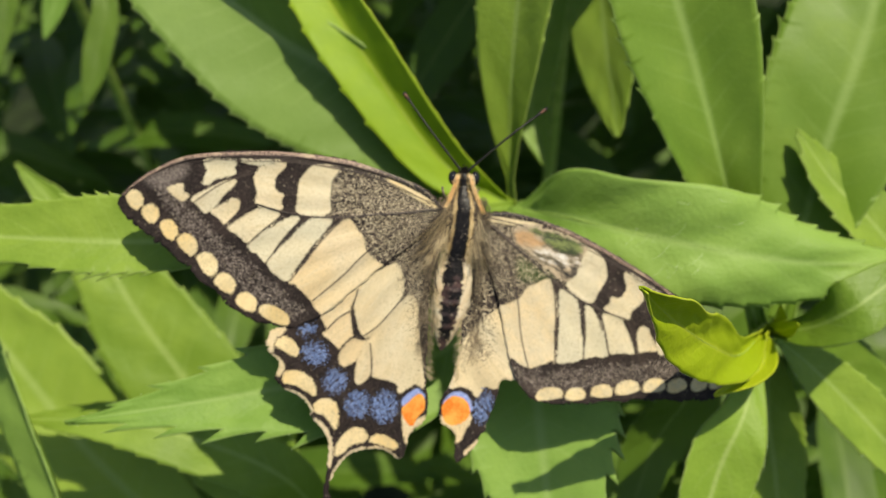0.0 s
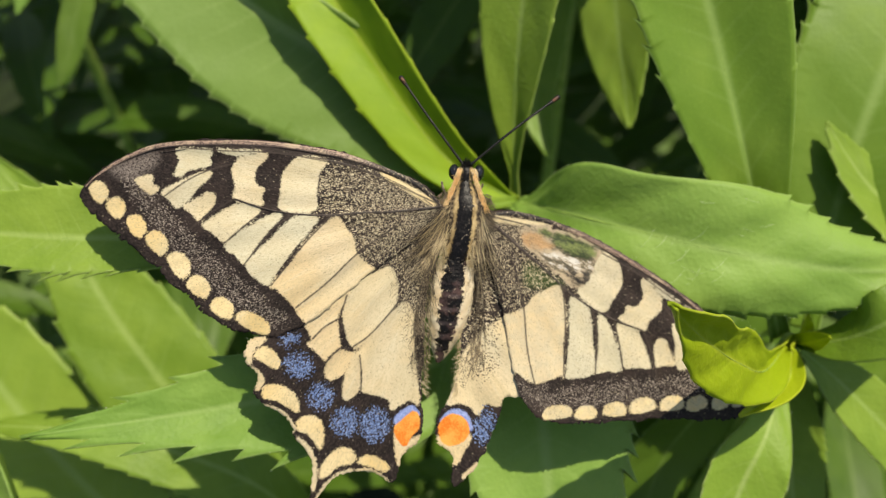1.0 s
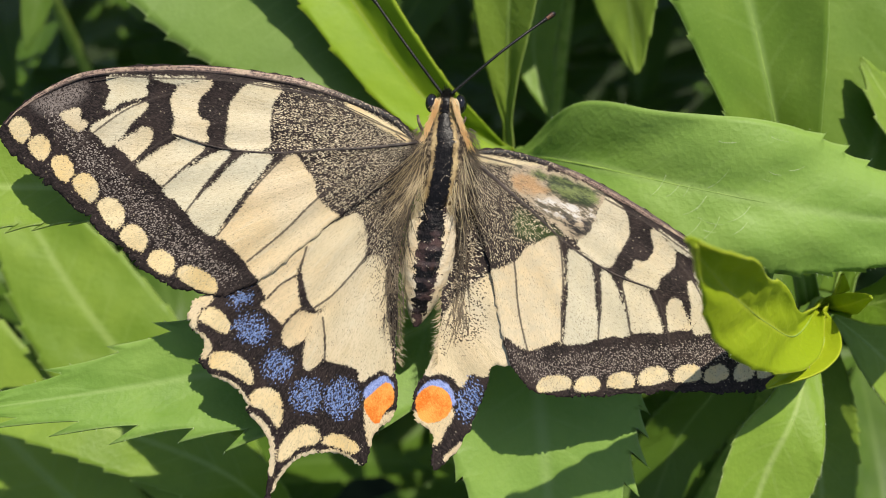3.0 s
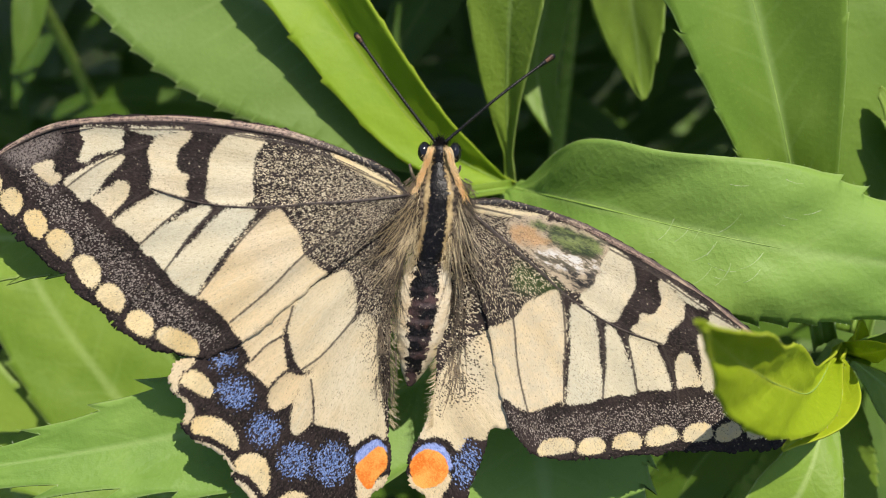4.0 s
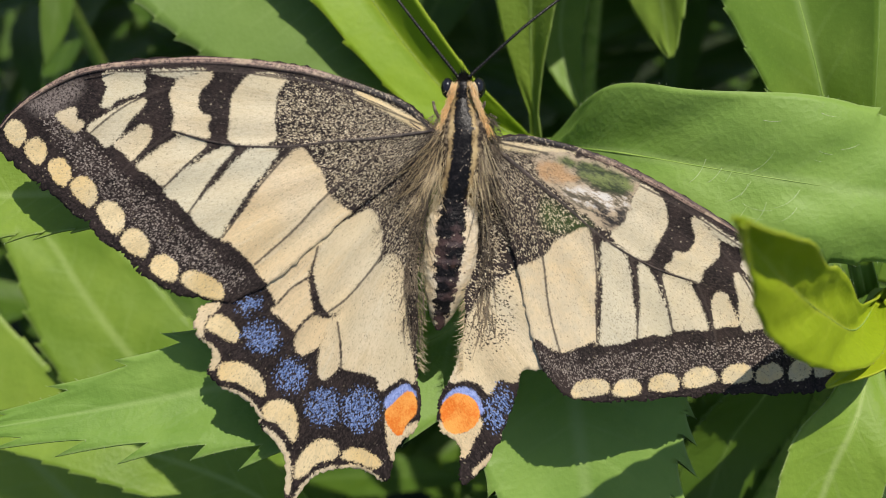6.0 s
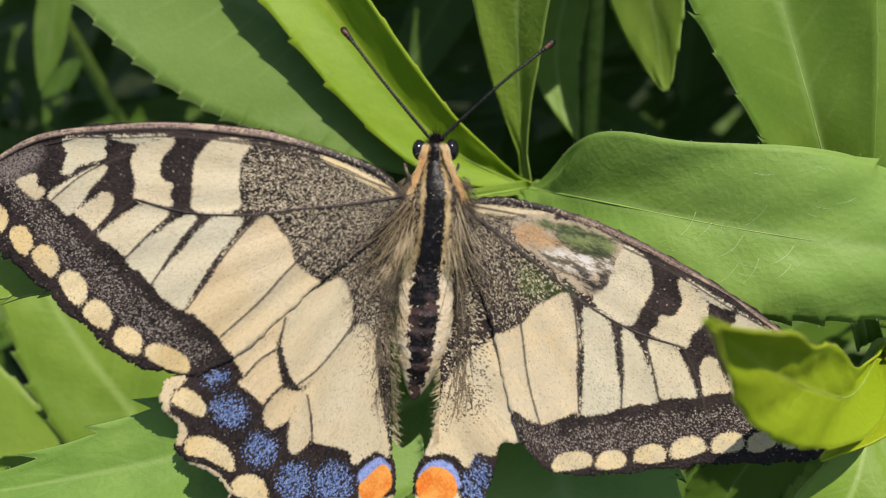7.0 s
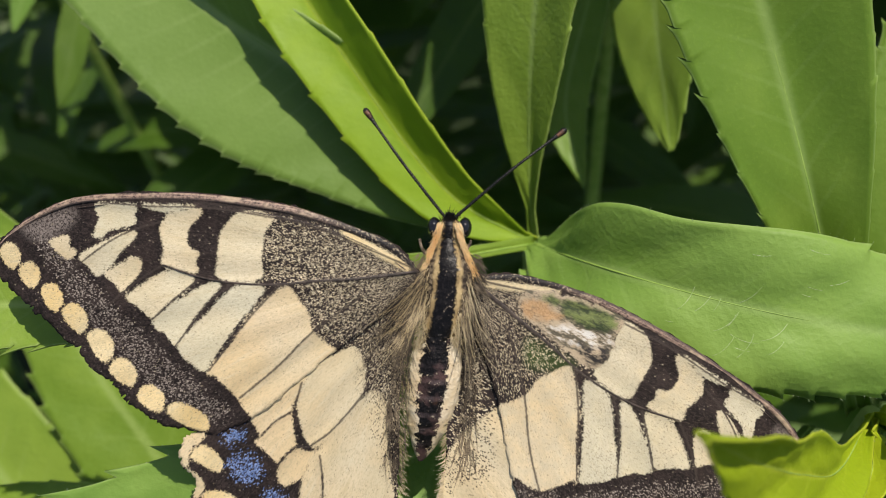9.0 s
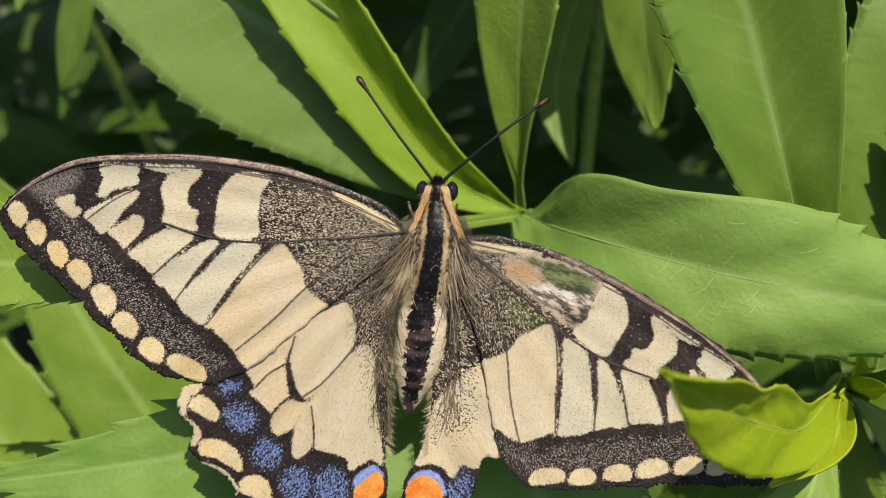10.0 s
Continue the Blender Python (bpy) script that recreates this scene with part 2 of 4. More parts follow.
    rub = m.step(m.math("ADD", m.math("ADD", m.attr("rub"), 0.1), m.math("ADD", rag, m.math("MULTIPLY", m.math("SUBTRACT", mid, 0.5), 1.2))), -0.08, 0.15)
    col = m.mix(rub, col, bare)
    height = m.math("ADD", m.math("MULTIPLY", thin_dot, -0.5), m.math("MULTIPLY", mid, 0.6))
    height = m.math("ADD", height, m.math("MULTIPLY", m.math("MULTIPLY", rub, folds), 2.2))
    m.bump(m.math("ADD", height, m.math("MULTIPLY", m.noise(rays, 3.4, 3.0, 0.7), 1.2)), 0.42, 0.00009)
    rough = m.math("SUBTRACT", 0.60, m.math("MULTIPLY", rub, 0.30))
    return m.finish(col, rough, m.math("ADD", 0.14, m.math("MULTIPLY", rub, 0.35)))


def plain(name, a, b, scale, rough=0.5, spec=0.4, bump=0.3, depth=0.0001):
    m = Nodes(name)
    n = m.noise(m.coord(), scale, 3.0, 0.6)
    m.bump(n, bump, depth)
    return m.finish(m.mix(m.step(n, 0.35, 0.65), a, b), rough, spec)


def body_material():
    """Furred body: black back stripe, buff flanks."""
    m = Nodes("body_fur")
    vec = m.coord()
    fine = m.noise(vec, 3000.0, 2.0, 0.7)
    mid = m.noise(vec, 700.0, 2.0, 0.6)
    rear = m.attr("rear")
    fray = m.math("ADD", m.math("SUBTRACT", fine, 0.5), m.math("MULTIPLY", m.math("SUBTRACT", m.noise(vec, 1500.0, 2.0, 0.7), 0.5), m.math("MULTIPLY", rear, 1.6)))
    stripe = m.math("ADD", m.attr("stripe"), m.math("MULTIPLY", fray, 0.8))
    buff = m.mix(m.step(mid, 0.35, 0.7), (0.30, 0.21, 0.10), (0.52, 0.39, 0.20))
    # Flanks painted darker away from the stripe for shadow between the hairs.
    buff = m.mix(m.step(m.math("ADD", m.attr("stripe"), m.math("MULTIPLY", m.math("SUBTRACT", mid, 0.5), 0.7)), -0.20, -0.50), buff, m.mix(m.step(fine, 0.4, 0.65), (0.035, 0.026, 0.020), (0.22, 0.17, 0.11)))
    cream = m.mix(m.step(mid, 0.35, 0.7), (0.66, 0.52, 0.33), (0.74, 0.64, 0.47))
    cream = m.mix(m.step(fine, 0.56, 0.72, 0.0, 0.35), cream, (0.40, 0.30, 0.18))
    buff = m.mix(rear, buff, cream)
    rings = m.math("SINE", m.math("MULTIPLY", m.node("SeparateXYZ", vec).outputs[1], 4300.0))
    black = m.mix(m.step(fine, 0.45, 0.75), (0.004, 0.0035, 0.0035), (0.020, 0.016, 0.016))
    patchy = m.noise(vec, 420.0, 3.0, 0.6)
    black = m.mix(m.math("MULTIPLY", m.step(patchy, 0.48, 0.64), rear), black, (0.085, 0.050, 0.046))
    black = m.mix(m.math("MULTIPLY", m.step(m.noise(vec, 330.0, 1.0), 0.60, 0.68), rear), black, (0.17, 0.07, 0.03))
    black = m.mix(m.math("MULTIPLY", m.math("MULTIPLY", m.step(rings, 0.2, 0.95), rear), m.step(mid, 0.42, 0.7, 0.0, 0.45)), black, (0.13, 0.095, 0.095))
    black = m.mix(m.math("MULTIPLY", m.step(fine, 0.64, 0.70), m.step(mid, 0.48, 0.58)), black, (0.40, 0.33, 0.24))
    m.bump(m.math("ADD", fine, mid), m.math("ADD", m.math("MULTIPLY", rear, 0.35), 0.22), 0.00025)
    dark = m.step(stripe, -0.12, 0.12)
    return m.finish(m.mix(dark, buff, black), m.math("SUBTRACT", 0.55, m.math("MULTIPLY", dark, 0.15)), m.math("ADD", 0.12, m.math("MULTIPLY", dark, 0.10)))


WING = wing_material()
BODY = body_material()


def costa_material():
    """Front edge of the wing: dark brown and pinkish grey lengthwise streaks."""
    m = Nodes("wing_edge")
    vec = m.coord()
    lanes = m.node("CombineXYZ", m.math("MULTIPLY", m.attr("lane"), 5.0), m.math("MULTIPLY", m.attr("run"), 0.35), 0.0).outputs[0]
    streak = m.noise(lanes, 1.0, 3.0, 0.75)
    speck = m.noise(vec, 4200.0, 2.0, 0.7)
    both = m.math("ADD", m.math("MULTIPLY", streak, 0.6), m.math("MULTIPLY", speck, 0.4))
    col = m.mix(m.step(both, 0.42, 0.56), (0.055, 0.036, 0.032), (0.42, 0.29, 0.22))
    col = m.mix(m.step(m.noise(vec, 500.0, 3.0, 0.6), 0.52, 0.62, 0.0, 0.55), col, (0.60, 0.46, 0.31))
    col = m.mix(m.step(m.attr("lane"), -0.25, -0.6, 0.0, 0.75), col, (0.06, 0.045, 0.045))
    root = m.step(m.attr("run"), 17.0, 7.0)
    col = m.mix(root, col, m.mix(m.step(speck, 0.54, 0.64), (0.014, 0.010, 0.009), (0.36, 0.29, 0.20)))
    m.bump(both, 0.6, 0.00012)
    return m.finish(col, 0.38, 0.4)


COSTA = costa_material()
VEIN = plain("wing_vein", (0.025, 0.018, 0.015), (0.075, 0.055, 0.045), 1500.0, 0.5)
EYE = plain("eye_black", (0.006, 0.006, 0.007), (0.014, 0.013, 0.015), 4000.0, 0.12, 0.6, 0.1)
HORN = plain("antenna_black", (0.003, 0.003, 0.003), (0.013, 0.011, 0.010), 2500.0, 0.4)
RUST = plain("antenna_rust", (0.04, 0.017, 0.010), (0.19, 0.085, 0.045), 2500.0, 0.5)
TAN_HAIR = plain("hair_buff", (0.40, 0.31, 0.17), (0.70, 0.58, 0.37), 300.0, 0.5)
DARK_HAIR = plain("hair_brown", (0.05, 0.038, 0.03), (0.28, 0.22, 0.15), 300.0, 0.5)
COLLAR_HAIR = plain("hair_collar", (0.80, 0.50, 0.21), (0.86, 0.66, 0.38), 300.0, 0.55)
LEG = plain("leg_brown", (0.10, 0.075, 0.055), (0.34, 0.27, 0.20), 1800.0, 0.5)
RIB = plain("leaf_midrib", (0.21, 0.345, 0.055), (0.29, 0.42, 0.085), 700.0, 0.5, 0.35)
SCRATCH = plain("leaf_scratch", (0.36, 0.48, 0.20), (0.56, 0.64, 0.42), 900.0, 0.5)
STEM = plain("stem_green", (0.15, 0.26, 0.04), (0.26, 0.36, 0.08), 350.0, 0.5)
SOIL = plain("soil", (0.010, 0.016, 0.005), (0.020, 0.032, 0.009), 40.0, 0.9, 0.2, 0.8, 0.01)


# ---- mesh helpers ----
def mesh_of(name, verts, faces, material, smooth=True):
    me = bpy.data.meshes.new(name)
    me.from_pydata([tuple(v) for v in verts], [], faces)
    me.materials.append(material)
    if smooth:
        me.polygons.foreach_set("use_smooth", [True] * len(me.polygons))
    me.update()
    return me


def part_of(name, me, parent, label=""):
    ob = new(name, me)
    ob.parent = parent
    return tagged(ob, label)


def glide(points, n, closed=False):
    """n points on a Catmull-Rom curve through the given ones."""
    p = np.array(points, float)
    if closed:
        p = np.vstack([p[-1], p, p[0], p[1]])
    else:
        p = np.vstack([2 * p[0] - p[1], p, 2 * p[-1] - p[-2]])
    spans = len(p) - 3
    out = []
    for s in np.linspace(0, spans, n, endpoint=not closed):
        i = min(int(s), spans - 1)
        t = s - i
        a, b, c, d = p[i:i + 4]
        out.append(0.5 * (2 * b + (c - a) * t + (2 * a - 5 * b + 4 * c - d) * t * t + (3 * b - a - 3 * c + d) * t ** 3))
    return np.array(out)


def tube(points, radii, sides=8, flat=1.0):
    """Verts and faces of a closed tube through points, with its radii."""
    p = np.array(points, float)
    tan = np.gradient(p, axis=0)
    tan /= np.linalg.norm(tan, axis=1)[:, None] + 1e-12
    ref = np.array((0.0, 0.0, 1.0)) if abs(tan[0][2]) < 0.9 else np.array((0.0, 1.0, 0.0))
    verts, faces = [], []
    for q, t, r in zip(p, tan, radii):
        x = np.cross(t, ref)
        x /= np.linalg.norm(x) + 1e-12
        y = np.cross(x, t)
        for k in range(sides):
            a = 2 * math.pi * k / sides
            verts.append(q + r * (math.cos(a) * x + flat * math.sin(a) * y))
    for i in range(len(p) - 1):
        for k in range(sides):
            a, b = i * sides + k, i * sides + (k + 1) % sides
            faces.append((a, b, b + sides, a + sides))
    faces.append(tuple(range(sides))[::-1])
    faces.append(tuple(range((len(p) - 1) * sides, len(p) * sides)))
    return verts, faces


# ---- leaves and plants ----
def leaf_shape(points, width, up=(0, 0.2, 1), fold=12.0, teeth=16, tooth=0.075, peak=0.45, wave=0.03, twist=0.0, seed=0, curl=0.0, blunt=0.85, lop=0.0, lean=0.6, smooth_to=0.12, smooth_back=None, sharp=2.4, pucker=0.010, dips=(), roll=0.0):
    """Verts, faces and uv of a toothed lance-shaped leaf; points in metres from stalk to tip."""
    rng = random.Random(seed)
    rows = teeth * 8 + 1
    bite = [rng.uniform(0.55, 1.3) for _ in range(2 * teeth + 4)]
    p = glide(points, rows)
    tan = np.gradient(p, axis=0)
    tan /= np.linalg.norm(tan, axis=1)[:, None]
    cols = (-1.0, -0.9, -0.72, -0.5, -0.28, -0.07, 0.0, 0.07, 0.28, 0.5, 0.72, 0.9, 1.0)
    power = math.log(0.5) / math.log(peak)
    verts, uvs = [], []
    length = float(np.sum(np.linalg.norm(np.diff(p, axis=0), axis=1)))
    phase = rng.random() * 6
    for i in range(rows):
        s = i / (rows - 1)
        half = width / 2 * max(0.02, math.sin(math.pi * min(1.0, s ** power)) ** blunt, 0.15 * (1 - s * 2.2)) * (1 - 0.12 * s)
        side = np.cross(tan[i], np.array(up, float))
        side /= np.linalg.norm(side)
        nor = np.cross(side, tan[i])
        ang = radians(twist * (s - 0.5))
        side, nor = side * math.cos(ang) + nor * math.sin(ang), nor * math.cos(ang) - side * math.sin(ang)
        for c in cols:
            k = (s * teeth + (0.0 if c > 0 else 0.37)) % 1.0
            which = int(s * teeth + (0.0 if c > 0 else 0.37)) * 2 + (1 if c > 0 else 0)
            ramp = k ** sharp * bite[which] if (smooth_to if c > 0 or smooth_back is None else smooth_back) < s < 0.985 else 0.0
            reach = 1.0 + (tooth * (ramp - 0.15) if abs(c) == 1.0 else 0.0)
            a = c * half * reach * (1 + (lop if c > 0 else -lop))
            for at, spread, depth, flank in dips:
                if c * flank > 0:
                    a *= 1 - depth * math.exp(-((s - at) / spread) ** 2)
            lift = roll * half * max(0.0, c - 0.45) ** 2 * 3.3 + (math.sqrt(c * c + 0.02) - 0.14) * half * math.tan(radians(fold)) - (curl * half * c * c)
            lift += wave * width * math.sin(6.5 * s + phase + (1.3 if c > 0 else 0)) * c * c
            lift += pucker * width * math.sin(21 * s + 4.1 * c + phase) * 4 * abs(c) * (1.05 - abs(c))
            lift += pucker * 0.8 * width * math.sin(47 * s - 9 * abs(c) + 2 * phase) * 3 * abs(c) * (1.05 - abs(c))
            forward = tooth * width * lean * ramp if abs(c) == 1.0 else 0.0
            verts.append(p[i] + side * a + nor * lift + tan[i] * forward)
            uvs.append((c, s * length * 100))
    n = len(cols)
    faces = [(i * n + j, i * n + j + 1, (i + 1) * n + j + 1, (i + 1) * n + j) for i in range(rows - 1) for j in range(n - 1)]
    spine = [(Vector(verts[i * n + 6]), Vector(np.cross(np.array(verts[i * n + 9]) - np.array(verts[i * n + 3]), tan[i]))) for i in range(0, rows, 2)]
    return verts, faces, uvs, spine


def leaf(parent, origin, points, width, material, label="", **shape):
    """One leaf of a plant; points and width in millimetres on the slope."""
    pts = [spot(*p) - origin for p in points]
    up = shape.pop("up", (0, 0.2, 1))
    fuzz = shape.pop("fuzz", 0)
    verts, faces, uvs, spine = leaf_shape(pts, width / 1000, up=REST.to_3x3() @ Vector(up), **shape)
    me = mesh_of("leaf", verts, faces, material)
    layer = me.uv_layers.new(name="UVMap")
    for lp in me.loops:
        layer.data[lp.index].uv = uvs[lp.vertex_index]
    ob = part_of("leaf", me, parent, label)
    thick = ob.modifiers.new("thickness", "SOLIDIFY")
    thick.thickness, thick.offset = 0.00022, -1.0
    if fuzz:
        leaf_fuzz(ob, verts, fuzz, shape["seed"])
    if width > 3:
        k = width / 16
        line = [tuple(p + q.normalized() * -0.00007 * k) for p, q in spine]
        radii = np.linspace(0.00022 * k, 0.00004, len(line))
        part_of("midrib", mesh_of("midrib", *tube(line, radii, 8, 0.45), RIB), ob)
    return ob


def leaf_fuzz(parent, verts, count, seed):
    """Fine pale hairs along both margins of a leaf, joined."""
    rng = np.random.RandomState(seed)
    grid = np.array([tuple(v) for v in verts]).reshape(-1, 13, 3)
    out_verts, out_faces = [], []
    for _ in range(count):
        i, edge = rng.randint(4, len(grid) - 4), rng.choice((0, 12))
        base, along = grid[i, edge], grid[i + 2, 6] - grid[i, 6]
        way = grid[i, edge] - grid[i, 6]
        way = way / (np.linalg.norm(way) + 1e-9) + along / (np.linalg.norm(along) + 1e-9) * rng.uniform(0.2, 0.9) + rng.normal(0, 0.25, 3)
        way *= rng.uniform(0.00012, 0.00034) / np.linalg.norm(way)
        v, f = tube([base - way * 0.2, base + way * 0.5, base + way], (0.000012, 0.000009, 0.000003), 3)
        b = len(out_verts)
        out_verts += v
        out_faces += [tuple(k + b for k in q) for q in f]
    tagged(part_of("leaf_hair", mesh_of("leaf_hair", out_verts, out_faces, SCRATCH), parent, "fine pale margin hairs"), kind="stuff")


def plant(label, top, foot, group="meadow herbs"):
    """A herb's empty at its foot on the ground and its stem up to top (slope millimetres)."""
    origin = Vector((foot[0], foot[1], 0.0))
    root = tagged(new("herb_plant"), label, "plant", group)
    root.location = origin
    tip = spot(*top) - origin
    line = glide([(0, 0, -0.01), tuple(tip * 0.5 + Vector((0.006, 0.004, 0))), tuple(tip)], 40)
    radii = np.linspace(0.0035, 0.0013, 40)
    part_of("stem", mesh_of("stem", *tube(line, radii, 10), STEM), root)
    return root, origin


herb_a, oa = plant("tall green herb with toothed lance leaves, carrying the butterfly", (8, 3, -33), (0.014, 0.110))
leaf(herb_a, oa, [(8, 3, -30), (15, 1, -17), (28, -2, -10), (43, -4, -10), (60, -4, -12)], 16.8, BROAD, "broad wavy green leaf with a scratched face", up=(0.0, 0.01, 1), fold=28, fuzz=200, teeth=21, wave=0.12, curl=0.38, peak=0.46, blunt=0.82, tooth=0.105, sharp=2.6, smooth_to=0.42, smooth_back=0.62, pucker=0.022, dips=((0.38, 0.10, 0.15, -1), (0.64, 0.10, -0.12, -1)), seed=1)
leaf(herb_a, oa, [(8, 3, -34), (7, 14, -30), (7, 28, -24), (8, 42, -18), (10, 68, -8)], 13, GREEN, up=(-1.0, -1.5, 1), fold=20, peak=0.64, tooth=0.05, seed=2)
leaf(herb_a, oa, [(8.0, 3.0, -32.0), (-3.2, 9.5, -29.3), (-16.3, 26.3, -26.8), (-26.1, 40.5, -26.2), (-45.5, 65.4, -26.2)], 10.7, FRESH, "bright young leaf folded along its midrib", up=(-0.2, -0.2, 1), fold=34, teeth=15, tooth=0.10, sharp=6.0, peak=0.5, seed=3)
leaf(herb_a, oa, [(1.4, 5.2, -33.1), (-13.5, 19.0, -31.2), (-29.0, 28.3, -32.5), (-48.5, 42.2, -32.5), (-83.6, 67.2, -32.5)], 20.6, PALE, up=(-0.22, -0.10, 1), fold=29, teeth=26, tooth=0.045, sharp=4.5, peak=0.43, lop=-0.38, seed=4)
leaf(herb_a, oa, [(8, 0, -26), (9.4, -14, -17), (10.7, -24, -12), (12, -34, -11), (15, -56, -11)], 22.6, BROAD, "broad toothed leaf under the wings, in their shadow", up=(0, 0.2, 1), fold=9, teeth=16, tooth=0.14, peak=0.5, fuzz=160, seed=5)
leaf(herb_a, oa, [(6, -4, -24), (-1, -16.4, -13), (-14, -20.2, -9.0), (-29.4, -23.2, -6.5), (-48, -26.4, -4.0)], 15.6, BROAD, "toothed leaf with a fine point under the hindwing", up=(0, 0.2, 1), fold=18, teeth=13, tooth=0.27, lean=0.75, blunt=1.15, peak=0.42, sharp=2.3, fuzz=260, seed=6)
leaf(herb_a, oa, [(8, 3, -30), (-24, -3, -10), (-41, -4, -7.5), (-51.5, -4, -7), (-75, -3.5, -9)], 11.2, GREEN, up=(0, 0.2, 1), fold=15, teeth=19, tooth=0.20, sharp=3.2, lop=0.16, peak=0.6, fuzz=160, seed=7)

# pale scratches on the broad leaf
broad = [o for o in herb_a.children if o.get("label", "").startswith("broad wavy")][0]
sr = np.random.RandomState(11)
for k in range(18):
    c = np.array(((31.5, 1.0), (27.5, -5.2), (23.5, -2.0))[k % 3] + (0.0,)) + np.append(sr.normal(0, (2.2, 1.5)), 0)
    a = sr.uniform(-0.3, 1.1)
    line = [spot(*(c + np.array((math.cos(a + 0.15 * q), math.sin(a + 0.15 * q), 0)) * q)) for q in np.linspace(-1.6, 1.6, 8) * sr.uniform(0.15, 1.0)]
    on_leaf = []
    for p in line:
        ok, at, *_ = broad.ray_cast(p - oa, REST.to_3x3() @ Vector((0, 0, -1)))
        if ok:
            on_leaf.append(tuple(at + REST.to_3x3() @ Vector((0, 0, 0.000006))))
    if len(on_leaf) > 3:
        part_of("scratch", mesh_of("scratch", *tube(on_leaf, [0.000016] * len(on_leaf), 6, 0.6), SCRATCH), broad, "fine whitish scratch")

herb_b, ob_b = plant("green herb top with a rosette of toothed leaves beside the butterfly", (44, -14, -22), (0.060, 0.085))
leaf(herb_b, ob_b, [(44, -14, -26), (35, 8, -16), (29, 25, -13), (24, 39, -12), (13, 72, -12)], 18.6, SOFT, up=(-0.05, -0.3, 1), fold=24, teeth=18, tooth=0.08, sharp=7.0, peak=0.58, seed=11)
leaf(herb_b, ob_b, [(48, -13, -28), (52, 9, -26), (57, 26, -25), (62, 44, -26), (69, 72, -26)], 25, SOFT, up=(-0.55, -0.6, 1), fold=10, teeth=22, tooth=0.07, sharp=6.0, peak=0.5, seed=12)
leaf(herb_b, ob_b, [(72, -12, -26), (60, 1, -24), (53, 8, -24), (48, 15, -24)], 10, GREEN, up=(0.2, 0.3, 1), fold=8, teeth=9, tooth=0.12, peak=0.4, seed=13)
leaf(herb_b, ob_b, [(41.8, -13.9, -18.0), (34.7, -15.7, -6.0), (28.7, -13.7, 3.0), (24.2, -11.5, 9.5), (20.1, -9.1, 15.5), (16.4, -6.5, 21.5)], 8.6, YOUNG, "curled yellow-green young leaf over the wing tip", up=(0.1, 0.12, 1), fold=17, lop=-0.06, blunt=1.15, teeth=10, tooth=0.05, peak=0.50, wave=0.12, twist=14, pucker=0.03, dips=((0.60, 0.13, 0.35, 1),), roll=0.2, fuzz=70, seed=14)
leaf(herb_b, ob_b, [(41.5, -13.8, -17), (40.1, -16.8, -12.0), (37.4, -18.3, -8.0), (33.9, -19.2, -4.5), (30.6, -20.0, -1.5)], 3.3, YOUNG, "narrow curled young leaf", up=(-0.3, 0.5, 1), fold=28, teeth=5, tooth=0.01, peak=0.40, seed=20)
leaf(herb_b, ob_b, [(43.0, -14.0, -20.0), (46.2, -12.6, -12.8), (49.2, -9.7, -7.6), (54.2, -6.1, -7.9), (65.7, 1.0, -8.8)], 8.2, GREEN, up=(0, 0.55, 1), fold=9, teeth=9, tooth=0.03, peak=0.5, seed=15)
leaf(herb_b, ob_b, [(45, -15, -21), (51, -19.5, -22), (58.3, -26, -23), (67.3, -35, -24), (85.3, -53, -25)], 9, GREEN, up=(0, 0.2, 1), fold=12, teeth=14, tooth=0.12, sharp=4.0, peak=0.5, fuzz=160, seed=16)
leaf(herb_b, ob_b, [(42.6, -15.0, -20.0), (38.1, -24.5, -13.4), (34.6, -33.4, -13.3), (29.6, -57.1, -15.1)], 10.3, LIGHT, "light green leaf with a pale midrib and downy margin", up=(0.2, 0.7, 1), fold=11, teeth=14, tooth=0.04, peak=0.62, fuzz=260, seed=17)
leaf(herb_b, ob_b, [(46, -16, -27), (49, -29, -34), (52, -40, -38), (55, -62, -40)], 12, GREEN, up=(0, 0.2, 1), fold=6, peak=0.5, seed=18)
# Dark leaf green here in place of the shade under the rosette.
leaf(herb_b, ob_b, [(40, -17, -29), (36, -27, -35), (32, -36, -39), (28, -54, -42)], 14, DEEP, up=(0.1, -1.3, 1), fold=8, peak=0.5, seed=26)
leaf(herb_b, ob_b, [(46, -14, -24), (55, -18, -30), (63, -23, -34), (80, -36, -36)], 12, GREEN, up=(0, 0.2, 1), fold=8, peak=0.5, seed=19)

for pts in ([(43, -14, -21), (43, -13.2, -14), (42.6, -11.8, -7.5)], [(44, -14, -21), (43.5, -12.5, -17), (43, -10, -15)], [(43.5, -15, -21), (42.5, -14.5, -17), (41, -14, -14.5)]):
    leaf(herb_b, ob_b, pts, 2.6, YOUNG, "tiny yellow-green bud leaf", up=(0.2, 0.3, 1), fold=25, teeth=4, tooth=0.01, seed=25)

herb_c, oc = plant("soft green herb with long overlapping leaves beneath the butterfly", (-20, -58, -55), (-0.030, 0.075))
leaf(herb_c, oc, [(-22, -60, -55), (-33, -47, -52), (-44, -33, -50), (-55, -19, -50), (-64, -7, -51), (-81.2, 9.2, -55.0)], 21, GREEN, up=(0, 0.3, 1), fold=5, seed=21)
leaf(herb_c, oc, [(-35, -71, -58), (-53, -56, -56), (-67, -42, -54), (-79, -28, -54), (-89, -17, -55), (-109, 6, -59)], 24, GREEN, up=(0, 0.2, 1), fold=9, seed=22)
